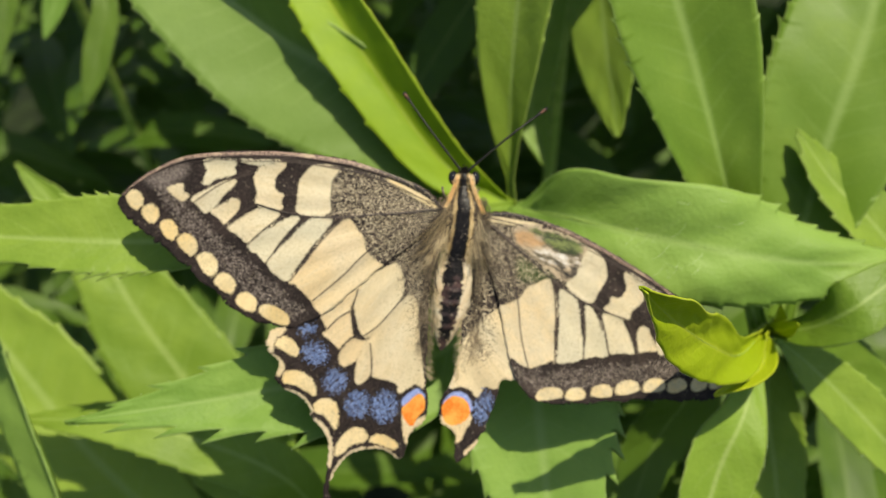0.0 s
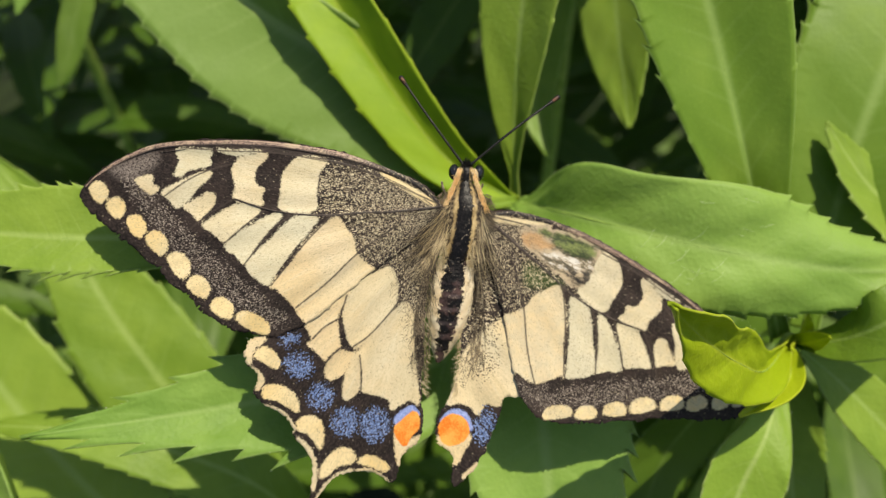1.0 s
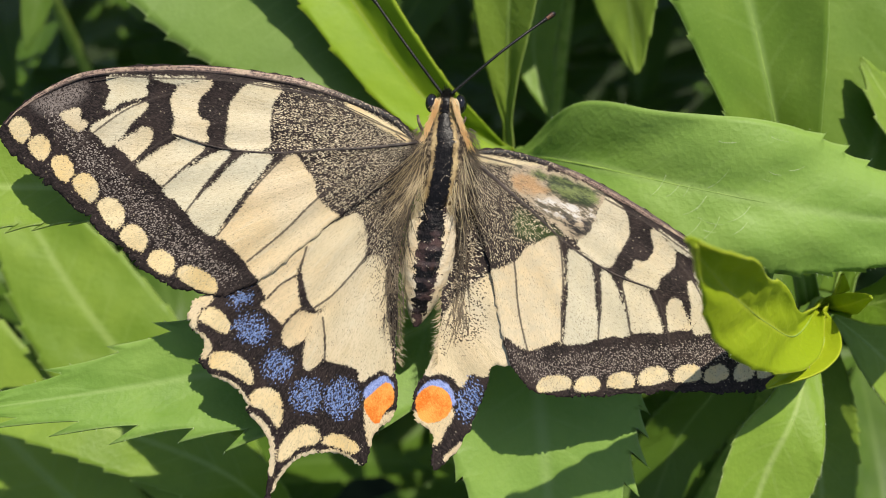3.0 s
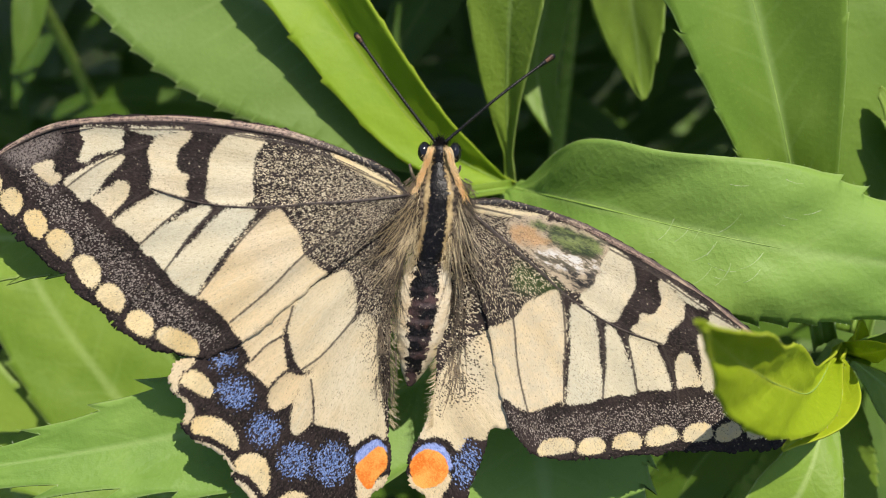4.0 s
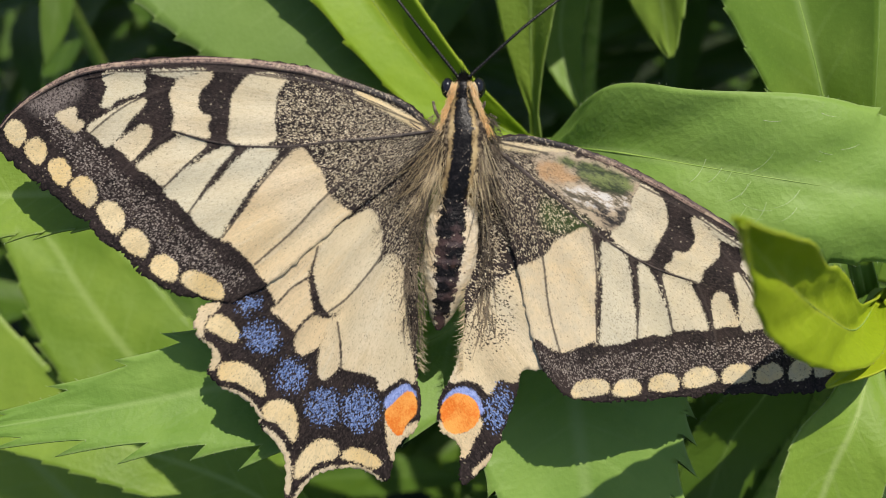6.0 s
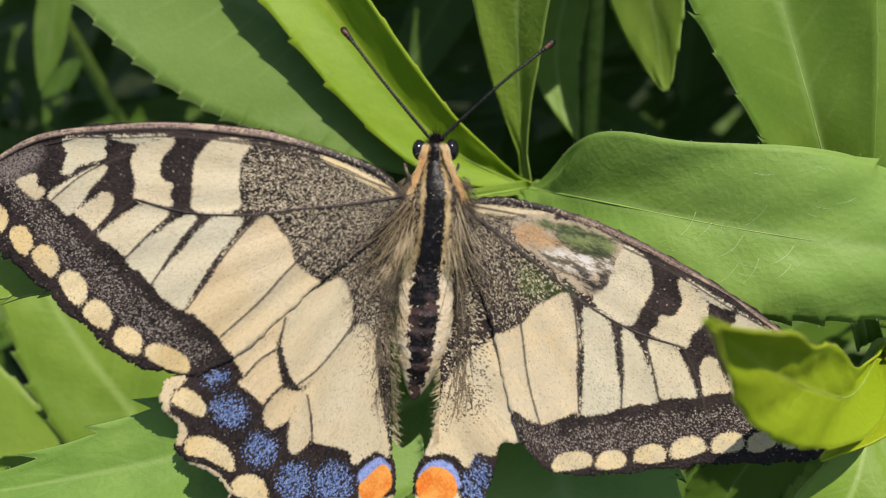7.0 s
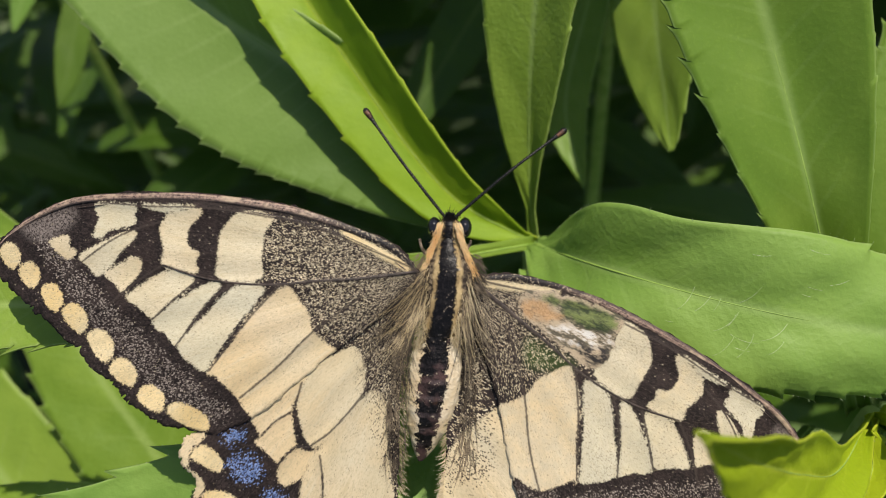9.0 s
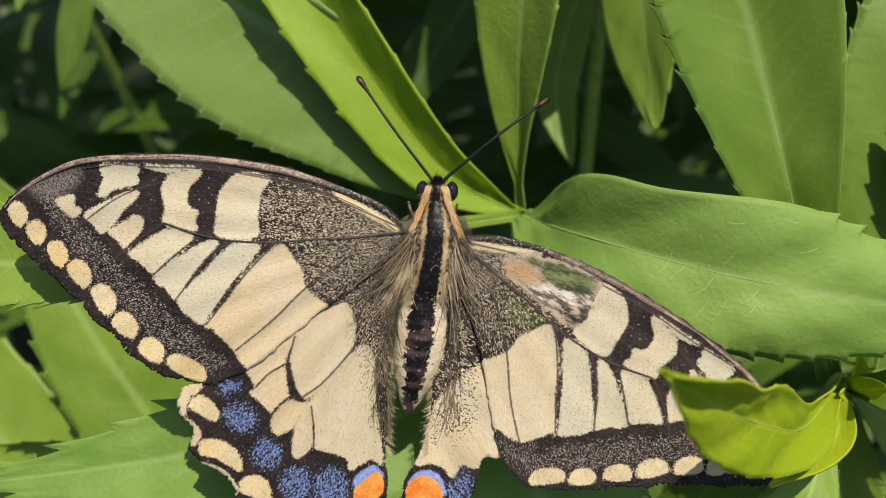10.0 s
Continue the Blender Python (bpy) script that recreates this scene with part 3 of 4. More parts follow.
leaf(herb_c, oc, [(-47, -72, -30), (-56.1, -51.5, -28.0), (-60.3, -40.5, -28.0), (-65.3, -30.1, -28.0), (-71.3, -16.1, -28.0), (-74.7, -2.5, -28.0)], 17, BROAD, up=(-0.9, -0.75, 1), fold=16, teeth=18, tooth=0.08, sharp=4.0, seed=23)
leaf(herb_c, oc, [(-22, -58, -60), (-37, -50, -62), (-48, -46, -62), (-60, -45, -62), (-74, -45, -62), (-92, -46, -62)], 10, GREEN, up=(0, 0.2, 1), fold=6, seed=24)

leaf(herb_c, oc, [(-20, -58, -54), (-26, -42, -36), (-38, -35, -31), (-52, -32, -30), (-68, -32, -31)], 10.5, GREEN, up=(0, 0.3, 1), fold=6, seed=27)

herb_d, od = plant("herb standing further back, its leaves out of focus", (22, 70, -70), (0.030, 0.190))
leaf(herb_d, od, [(20, 68, -56), (22, 46, -46), (23, 32, -42), (25, 15, -39)], 15, SOFT, up=(-1.1, -0.2, 1), fold=10, peak=0.6, tooth=0.04, seed=31)
leaf(herb_d, od, [(22, 66, -66), (16, 40, -66), (13, 24, -64), (16, 11, -60)], 8, SOFT, up=(0, 0.1, 1), fold=6, peak=0.55, seed=32)
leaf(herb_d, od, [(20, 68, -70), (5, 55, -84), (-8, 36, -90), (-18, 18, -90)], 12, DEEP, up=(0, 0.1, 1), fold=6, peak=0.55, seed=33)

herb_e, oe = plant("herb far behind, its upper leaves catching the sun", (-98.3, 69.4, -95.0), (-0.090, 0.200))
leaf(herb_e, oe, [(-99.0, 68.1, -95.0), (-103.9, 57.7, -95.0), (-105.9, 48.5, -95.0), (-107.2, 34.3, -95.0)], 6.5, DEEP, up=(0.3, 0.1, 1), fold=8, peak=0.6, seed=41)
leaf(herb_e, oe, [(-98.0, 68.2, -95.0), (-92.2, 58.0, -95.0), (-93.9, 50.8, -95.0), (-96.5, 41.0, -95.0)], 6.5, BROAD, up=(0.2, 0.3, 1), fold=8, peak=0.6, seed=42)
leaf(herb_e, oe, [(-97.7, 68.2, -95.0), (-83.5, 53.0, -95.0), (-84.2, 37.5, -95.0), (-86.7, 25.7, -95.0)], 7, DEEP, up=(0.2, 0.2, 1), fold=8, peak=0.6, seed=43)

# ---- wings ----
def polygon_depth(pts, poly):
    """Signed distance in millimetres of points from a closed outline, positive inside."""
    a, b = poly, np.roll(poly, -1, axis=0)
    best = np.full(len(pts), 1e9)
    inside = np.zeros(len(pts), bool)
    for (ax, ay), (bx, by) in zip(a, b):
        dx, dy = bx - ax, by - ay
        t = np.clip(((pts[:, 0] - ax) * dx + (pts[:, 1] - ay) * dy) / (dx * dx + dy * dy + 1e-12), 0, 1)
        best = np.minimum(best, np.hypot(pts[:, 0] - ax - t * dx, pts[:, 1] - ay - t * dy))
        if ay != by:
            cross = ((ay > pts[:, 1]) != (by > pts[:, 1])) & (pts[:, 0] < (bx - ax) * (pts[:, 1] - ay) / (by - ay) + ax)
            inside ^= cross
    return np.where(inside, best, -best)


def line_distance(pts, line):
    best = np.full(len(pts), 1e9)
    for (ax, ay), (bx, by) in zip(line[:-1], line[1:]):
        dx, dy = bx - ax, by - ay
        t = np.clip(((pts[:, 0] - ax) * dx + (pts[:, 1] - ay) * dy) / (dx * dx + dy * dy + 1e-12), 0, 1)
        best = np.minimum(best, np.hypot(pts[:, 0] - ax - t * dx, pts[:, 1] - ay - t * dy))
    return best


class Pattern:
    """The fields and veins of one wing, in millimetres."""

    def __init__(self, *outline):
        self.outline = outline
        self.fields, self.veins = [], []

    def field(self, kind, tint, *pts):
        self.fields.append((kind, tint, glide(pts, len(pts) * 5, True)))

    def oval(self, kind, tint, x, y, a, b, deg):
        t = np.linspace(0, 2 * math.pi, 28, endpoint=False)
        c, s = math.cos(radians(deg)), math.sin(radians(deg))
        u, v = a * np.cos(t), b * np.sin(t)
        self.fields.append((kind, tint, np.stack([x + u * c - v * s, y + u * s + v * c], axis=1)))

    def moon(self, x, y, a, b, deg):
        """A margin spot, round towards the body and flat towards the rim."""
        t = np.linspace(0, 2 * math.pi, 32, endpoint=False)
        c, s = math.cos(radians(deg)), math.sin(radians(deg))
        u = a * np.sign(np.cos(t)) * np.abs(np.cos(t)) ** 0.85
        v = np.where(np.sin(t) > 0, 1.2 * b * np.sin(t), -0.72 * b * np.abs(np.sin(t)) ** 0.6)
        self.fields.append(("cream", 2.0, np.stack([x + u * c - v * s, y + u * s + v * c], axis=1)))

    def vein(self, *pts):
        self.veins.append(glide(pts, len(pts) * 5))


from mathutils.geometry import delaunay_2d_cdt

KINDS = ("cream", "band", "dust", "grey", "sprinkle", "blue", "azure", "orange", "rub", "tan", "green", "white", "black", "moss")


def wing_mesh(name, pattern, height, place=None, grid=0.27, fray=0.07):
    """The wing as one fine sheet; place maps wing millimetres to slope millimetres, height gives the third."""
    rng = np.random.RandomState(len(pattern.fields))
    rim = glide(pattern.outline, len(pattern.outline) * 9, True)
    rim += rng.normal(0, fray, rim.shape)
    for k in np.where((rim[:, 0] < -16) & (rim[:, 1] < 0) & (rng.rand(len(rim)) < 0.14))[0]:
        rim[k] += np.array((0.66, 0.75)) * rng.uniform(0.12, 0.42)
    lo, hi = rim.min(0), rim.max(0)
    gx, gy = np.meshgrid(np.arange(lo[0], hi[0], grid), np.arange(lo[1], hi[1], grid))
    gx = gx + (np.arange(gx.shape[0]) % 2)[:, None] * grid / 2
    pts = np.stack([gx.ravel(), gy.ravel()], axis=1)
    pts = pts[polygon_depth(pts, rim) > grid * 0.5]
    for v in pattern.veins:
        fine = glide(v, 2 + int(np.sum(np.linalg.norm(np.diff(v, axis=0), axis=1)) / 0.14))
        pts = np.vstack([pts[line_distance(pts, v) > 0.10], fine[polygon_depth(fine, rim) > 0.12]])
    everything = [Vector(p) for p in rim] + [Vector(p) for p in pts]
    co, _, faces, *_ = delaunay_2d_cdt(everything, [], [tuple(range(len(rim)))], 1, 1e-5)
    flat = np.array([(c.x, c.y) for c in co])
    vein = np.full(len(flat), 9.0)
    for v in pattern.veins:
        vein = np.minimum(vein, line_distance(flat, v))
    values = {k: np.full(len(flat), -9.0) for k in KINDS}
    warm, near = np.zeros(len(flat)), np.full(len(flat), -9.0)
    for kind, tint, poly in pattern.fields:
        d = polygon_depth(flat, poly)
        if kind == "dark":
            values["cream"] = np.minimum(values["cream"], -d)
            values["orange"] = np.minimum(values["orange"], -d)
            continue
        values[kind] = np.maximum(values[kind], d)
        if kind == "cream":
            warm[d > near] = tint
            near = np.maximum(near, d)
    uv = flat if place is None else place(flat)
    angle = np.arctan2(flat[:, 1] - 1, -flat[:, 0] - 1 if pattern is not stub else flat[:, 0] + 12)
    reach = np.hypot(flat[:, 0] + 2, flat[:, 1] - 1)
    z = height(uv[:, 0], uv[:, 1]) + 0.13 * np.exp(-(vein / 0.35) ** 2) + 0.10 * np.clip(reach / 20, 0, 1) * np.sin(angle * 34)
    me = mesh_of(name, np.stack([uv[:, 0], uv[:, 1], z], axis=1) / 1000, [tuple(f) for f in faces], WING)
    # 1 on the torn wing only: wear, plus cream dimmed against the sun.
    for key, value in (*values.items(), ("worn_dim", np.full(len(flat), 1.0 if pattern is torn else 0.0)), ("warm", warm), ("vein", vein), ("angle", angle), ("reach", reach)):
        me.attributes.new(key, "FLOAT", "POINT").data.foreach_set("value", value.astype(np.float32))
    return me


fore = Pattern((-2.2, 1.1), (-4.3, 3.2), (-7.3, 4.4), (-10.2, 5.4), (-13.1, 6.2), (-19, 6.9), (-24.9, 7), (-31, 6.6), (-34.2, 5.8), (-37.4, 4.3),
               (-39.4, 3), (-40.7, 1.8), (-41.3, 0.7), (-40.6, -0.5), (-39.2, -1.8), (-37.3, -2.9), (-36.1, -3.9), (-34.6, -4.6), (-33.1, -6), (-31.7, -6.7),
               (-30.5, -8.1), (-28.7, -9.2), (-27.7, -10.1), (-27.1, -10.9), (-25.5, -11.6), (-24.2, -12.4), (-22.3, -13), (-19.4, -13.3), (-18.2, -12.9),
               (-15.6, -11.6), (-12.5, -9), (-9.2, -6), (-5.8, -3.5), (-2.1, -0.1))
fore.field("cream", 0.0, (-30.2, 5.8), (-28.2, 5.9), (-26.3, 5.8), (-26.6, 5), (-26.5, 4.4), (-28.1, 3.9), (-30.1, 3.6), (-29.8, 4.6))
fore.field("cream", 0.0, (-25.7, 5.9), (-23.6, 5.9), (-21, 5.9), (-22.4, 5.6), (-23.9, 5.4))
fore.field("cream", 0.6, (-34.6, 2.5), (-32.9, 3), (-32.7, 2.2), (-32, 1.7), (-32.9, 1.1), (-34, 1.8))
fore.field("cream", 0.0, (-30.4, 3.3), (-29.3, 3.5), (-29.7, 3))
fore.field("cream", 0.2, (-31.6, 1.4), (-29.3, 2.6), (-27.8, 3.3), (-26.4, 3.6), (-26.5, 3), (-27.7, 1.9), (-28.9, 0.5), (-30, -0.2), (-30.8, 0.6))
fore.field("cream", 0.5, (-29.1, -0.1), (-27.7, 0.8), (-26.6, 1.4), (-25.9, 1.2), (-26, 0.2), (-27, -0.9), (-27.5, -1.5), (-28.2, -0.8))
fore.field("cream", 0.3, (-27, -2), (-25.5, -0.8), (-24, 0.1), (-22.6, 0.5), (-21.3, 0.1), (-21.2, -0.5), (-22.2, -1.4), (-23.6, -2.6), (-24.7, -3.6), (-26, -2.6))
fore.field("cream", 0.0, (-24.6, -4), (-22.7, -2.4), (-20.4, -0.9), (-19, -0.4), (-18.8, -0.8), (-19.9, -2), (-21.5, -4.1), (-22.4, -5.8), (-23.4, -4.9))
fore.field("cream", 0.0, (-22.2, -5.9), (-20.3, -3.6), (-18.2, -1.4), (-16.9, -0.6), (-15.2, -0.7), (-15.2, -1.2), (-17.4, -4), (-19.5, -7.1), (-19.8, -7.8), (-20.8, -7.5))
fore.field("cream", 0.85, (-19.6, -7.9), (-17.8, -5.8), (-15.6, -2.5), (-14.2, -1.3), (-13, -0.6), (-12.1, -1.7), (-11.3, -2.8), (-11.0, -4.2), (-9.9, -5.3), (-8.6, -6.6), (-11.8, -9.7), (-13.5, -11.2), (-15.0, -12.1), (-16.4, -11.1), (-17.2, -10), (-18.1, -9), (-19, -8.2))
fore.field("cream", 0.5, (-24.1, 3.9), (-23.3, 5.1), (-21.8, 5.5), (-20.4, 5.5), (-21.5, 4.3), (-21.8, 3.3), (-21.4, 2.3), (-20.7, 2), (-21, 1.2), (-20.8, 0.4), (-22.3, 0.6), (-23.8, 1), (-23.6, 2.2))
fore.field("cream", 0.3, (-18.8, 3.5), (-18, 4.7), (-17.2, 5.4), (-15.7, 5.5), (-14.4, 5.1), (-15.1, 4), (-15.3, 2.5), (-15.3, 1.4), (-15.3, 0.2), (-16.4, -0.1), (-18.1, -0.2), (-19.1, 0.3), (-18.9, 1.5))
fore.field("cream", 2.0, (-8.6, 4.25), (-6.4, 3.25), (-3.6, 1.75), (-3.0, 1.0), (-5.9, 2.45), (-8.2, 3.75))
fore.field("dust", 0, (-14.7, 5), (-7.2, 3.6), (-2.4, 0.9), (-6.9, -4.1), (-9.5, -5.4), (-10.9, -4.3), (-12.1, -1.6), (-13.4, -0.5), (-15, -0.1))
fore.field("band", 0, (-35.2, 3.5), (-33.2, 1.6), (-28.8, -2.4), (-24.4, -6), (-21.3, -8.5), (-18, -11.3), (-19.4, -12.1), (-21.8, -10.8), (-24.9, -9.1), (-28, -6.2), (-31.3, -3.4), (-33.9, -0.8), (-35.9, 2.1))
fore.field("grey", 0, (-37.7, 3.5), (-34.8, 5.1), (-32.2, 5.3), (-32.8, 3.7), (-35.7, 2.5))
for x, y, a, b, deg in ((-39.1, 1.0, 1.09, 0.99, -50), (-37.0, -0.6, 1.06, 0.96, -45), (-34.5, -2.4, 1.23, 0.87, -50), (-32.1, -4.1, 1.33, 0.95, -45),
                        (-29.6, -6.3, 1.43, 0.99, -50), (-27.3, -8.5, 1.28, 0.95, -35), (-24.7, -10.6, 1.26, 0.90, -28), (-21.4, -12.0, 1.83, 0.83, -27)):
    fore.moon(x, y, a, b, deg)
fore.vein((-2.3, 1), (-7.1, 0.3), (-10.6, 0), (-14, -0.4), (-17.5, -0.4), (-20.5, 0), (-23.8, 0.9))
fore.vein((-2.8, 1.3), (-6, 2.6), (-10.7, 4.4), (-15.4, 5.3), (-20.1, 5.8), (-24.8, 5.8), (-29.7, 6))
fore.vein((-23.8, 0.9), (-26.3, -0.7), (-28.8, -2.8))
fore.vein((-20.5, -0.1), (-22.6, -1.9), (-24.7, -3.8))
fore.vein((-17.6, -0.4), (-19.8, -2.3), (-22.5, -5.9))
fore.vein((-13.7, -0.5), (-16.2, -3.3), (-19.6, -7.9))
fore.vein((-7, -1.2), (-10.9, -4.3), (-13.8, -7.3), (-17, -10.1))
fore.vein((-24.1, 4.5), (-27.2, 3.5), (-30.2, 1.7), (-33.2, -0.6))

hind = Pattern((-15.8, -10.0), (-18.3, -12), (-21.5, -13.5), (-22.2, -14.6), (-22.2, -16), (-21.0, -17.1), (-20.9, -18.3), (-21.3, -19.3), (-20, -20.6), (-18.2, -21.6),
               (-17.2, -22.9), (-17, -24), (-16.1, -24.9), (-15.2, -26.2), (-15.0, -28.2), (-15.3, -31), (-15.7, -34.5), (-15.9, -37.2), (-15.3, -37.9), (-14.7, -37.0), (-14.8, -34), (-14.7, -31.6), (-13.2, -29.1),
               (-12.2, -28.2), (-10.6, -27.7), (-9.2, -27.7), (-7.9, -28.2), (-6.6, -29), (-5.9, -27.9), (-5.6, -26.2), (-5, -25.3), (-4, -24.5), (-3.5, -23.4), (-3.4, -22),
               (-3.6, -20.1), (-3.7, -17.9), (-3.7, -14.2), (-3.6, -10.6), (-3.4, -7), (-2.6, -2.8), (-2, 0.2), (-6, -2.4), (-10, -5.6))
hind.field("cream", 0.5, (-10.9, -7.5), (-9.2, -6.3), (-7.5, -5.6), (-6.7, -7.1), (-6.7, -8.9), (-7.1, -10.3), (-8.5, -12.2), (-10.0, -13.7), (-11.2, -14.3), (-11.8, -13.6), (-12, -12.1), (-12.2, -10.9), (-11.7, -9.1))
hind.field("cream", 1.0, (-16.0, -11.5), (-13.8, -9.6), (-11.6, -7.3), (-11.9, -9.1), (-12.6, -10.4), (-12.7, -11.1), (-14.2, -12), (-15.3, -13.1), (-15.6, -12.5))
hind.field("cream", 1.2, (-15.3, -13.5), (-14, -12.2), (-12.7, -11.4), (-12.5, -12.7), (-12.4, -14), (-13.6, -15.1), (-13.9, -15.6), (-14.8, -14.7), (-15.7, -14))
hind.field("cream", 1.0, (-12.4, -14.6), (-11.1, -14.7), (-11.5, -16), (-12.1, -17), (-13.3, -17.7), (-13.9, -17.1), (-13.6, -15.9))
hind.field("cream", 0.7, (-11.2, -15.7), (-10.8, -14.7), (-10.2, -15), (-10.2, -16.9), (-10.4, -18.7), (-11.5, -19.8), (-11.9, -19.4), (-11.8, -17.5))
hind.field("cream", 0.55, (-10.3, -14.5), (-8.8, -12.7), (-6.8, -10.2), (-5.8, -9.2), (-4.9, -10.4), (-4.6, -14.2), (-4.1, -18.2), (-3.9, -20.1), (-4.9, -19.7), (-5.8, -20.2), (-6.8, -20.8), (-7, -19.9), (-7.6, -19.4), (-9.4, -19), (-10, -18.7), (-9.9, -16.9))
hind.field("cream", 1.9, (-21.2, -15.4), (-20.7, -14.6), (-19.8, -14.5), (-18.8, -15.3), (-18.6, -16.2), (-19.1, -16.6), (-20.1, -16))
hind.field("cream", 1.9, (-20.3, -19.2), (-19.7, -18.5), (-18.3, -18.5), (-17.1, -19.3), (-16.6, -20.4), (-16.7, -21.3), (-17.6, -20.7), (-18.8, -20), (-20, -19.8))
hind.field("cream", 1.8, (-16.7, -22.5), (-15.9, -21.8), (-14.7, -21.8), (-14.1, -22.5), (-13.9, -24), (-14.2, -25.3), (-14.6, -24.7), (-15.5, -23.6), (-16.4, -23.3))
hind.field("cream", 1.8, (-14.1, -28.6), (-14, -27.2), (-13.1, -25.9), (-11.9, -25.2), (-10.9, -25.4), (-10.5, -26.2), (-10.9, -26.8), (-12.2, -27.1), (-13.2, -28))
hind.field("cream", 1.9, (-10.1, -26.7), (-9.5, -26), (-8.3, -26.1), (-7.3, -26.8), (-6.9, -27.4), (-7.4, -27.6), (-8.9, -27.1))
hind.field("cream", 0.8, (-22.1, -13.7), (-20.1, -13.4), (-20.5, -13.9), (-21.3, -14.7), (-21.7, -16.2), (-22.3, -15.4))
hind.field("cream", 0.8, (-21.7, -16.5), (-20.9, -16.8), (-20.3, -17.7), (-20.4, -18.6), (-21.1, -18.9), (-21.2, -17.7))
hind.field("cream", 0.8, (-20.4, -20.6), (-19.4, -20.7), (-17.9, -21.5), (-17.0, -22.9), (-17.3, -23.6), (-18.2, -22.6), (-19.4, -21.6))
hind.field("cream", 0.8, (-16.7, -24.1), (-15.5, -24.9), (-14.7, -26.6), (-14.6, -28.8), (-14.9, -30.1), (-15.2, -28.4), (-15.8, -25.9))
hind.field("cream", 0.8, (-14.7, -32), (-14.6, -31), (-13.5, -29.1), (-12.2, -28.0), (-10.9, -27.5), (-10.8, -28), (-12.2, -28.6), (-13.2, -29.7), (-14.4, -32))
hind.field("cream", 0.8, (-10.3, -27.6), (-9.2, -27.5), (-8, -27.9), (-6.8, -28.9), (-7.3, -29.1), (-8.5, -28.5), (-9.8, -28.2))
hind.field("cream", 1.4, (-6.3, -22.7), (-5.9, -23.9), (-5.3, -24.8), (-4.8, -24.2), (-3.6, -23.6), (-4.1, -24.6), (-5.3, -25.5), (-5.7, -27.1), (-6.1, -26.2), (-6.3, -24.5))
hind.field("orange", 0, (-6.4, -22.8), (-5.6, -21.9), (-4.4, -20.9), (-3.8, -21.7), (-3.9, -22.9), (-4.6, -23.7), (-5, -24.6), (-5.5, -24.7), (-6.2, -23.8))
hind.field("azure", 0, (-6.5, -21.8), (-5.8, -21), (-4.7, -20.3), (-4, -20.9), (-3.8, -21.5), (-4.6, -21.2), (-5.4, -22), (-6.2, -22.5))
hind.field("dark", 0, (-5.0, -24.1), (-4.2, -23.6), (-3.7, -22.7), (-3.8, -23.3), (-4.4, -23.9))
hind.field("dark", 0, (-12.75, -10.8), (-12.2, -10.8), (-11.8, -12.4), (-11.45, -13.6), (-10.6, -14.4), (-11.3, -14.75), (-12.3, -14.1), (-12.6, -12.7))
hind.field("dust", 0, (-7.5, -5.3), (-4.3, -3.4), (-3.5, -5.8), (-3.4, -13), (-3.6, -18.6), (-4.5, -15.5), (-5, -13.1), (-6, -10.7), (-6.7, -10.4), (-6.8, -8.3))
hind.field("dust", 0, (-2, 0), (-4, -1.2), (-9, -5), (-7.5, -6), (-5.5, -10), (-3.4, -11), (-2.6, -4))
hind.field("sprinkle", 0, (-7.2, -6), (-4.5, -4), (-3.2, -12), (-3.4, -18), (-4.6, -17), (-6.2, -11))
for x, y, a, b, deg in ((-17.5, -13.4, 1.10, 0.69, 15), (-16.6, -16.3, 1.63, 1.28, -20), (-14.3, -19.5, 1.30, 1.41, 0), (-11.7, -22.3, 1.43, 1.67, 0), (-8.5, -22.5, 1.62, 1.86, 0)):
    hind.oval("blue", 0, x, y, a, b, deg)
hind.vein((-12.4, -10.8), (-12.0, -9.3), (-11.8, -8.6))
hind.vein((-11.2, -14.2), (-9.4, -12.8), (-7.2, -10.2), (-6.2, -8.6))
hind.vein((-15.2, -13.3), (-14.1, -12.1), (-12.7, -11.2))
hind.vein((-13.8, -15.8), (-12.4, -14.3), (-11.3, -14.3))
hind.vein((-10.1, -19), (-10.1, -16.8), (-10.3, -14.9))

stub = Pattern((0.3, -12.3), (0.8, -8), (1.6, -2), (4.6, -3), (5.8, -8.0), (6.5, -12), (7.2, -15.3), (7.6, -18.7), (5.3, -19), (4.9, -20.4), (4.2, -22.8), (2.8, -26.2), (1.4, -28.1), (0.3, -29),
               (-0.1, -28.1), (0, -26.4), (-0.2, -25.5), (-1.5, -24.5), (-1.9, -23.8), (-2, -22.4), (-1.7, -21.2), (-1, -20), (-0.4, -18.5), (0, -16.6), (0.3, -14.7))
stub.field("cream", 0.55, (0.6, -14.7), (2.1, -12.7), (5.8, -10.2), (7.3, -14.6), (7.8, -19.2), (5.3, -19), (4.6, -20), (3.4, -19.8), (2.9, -20.4), (2.4, -21.1), (1.8, -20.4), (0.6, -19.9), (-0.9, -20.1), (-0.8, -19), (-0.3, -17.6))
stub.field("cream", 1.4, (-2.0, -23.6), (-1.4, -23.7), (-0.8, -24.4), (0.4, -24.4), (1.5, -23.2), (1.7, -24), (0.9, -25.5), (0.6, -26.4), (-0.1, -26.6), (-0.1, -25.7), (-0.8, -24.9), (-1.7, -24.5))
stub.field("cream", 1.2, (1.1, -27.9), (1.8, -27.1), (2.6, -26.3), (2.3, -27.1), (1.6, -28))
stub.field("orange", 0, (-1.7, -22.6), (-1.3, -21.8), (-0.5, -21.2), (0.6, -21.3), (1.4, -22.1), (1.6, -23), (1.1, -23.9), (0.1, -24.5), (-1, -24.4), (-1.5, -23.6))
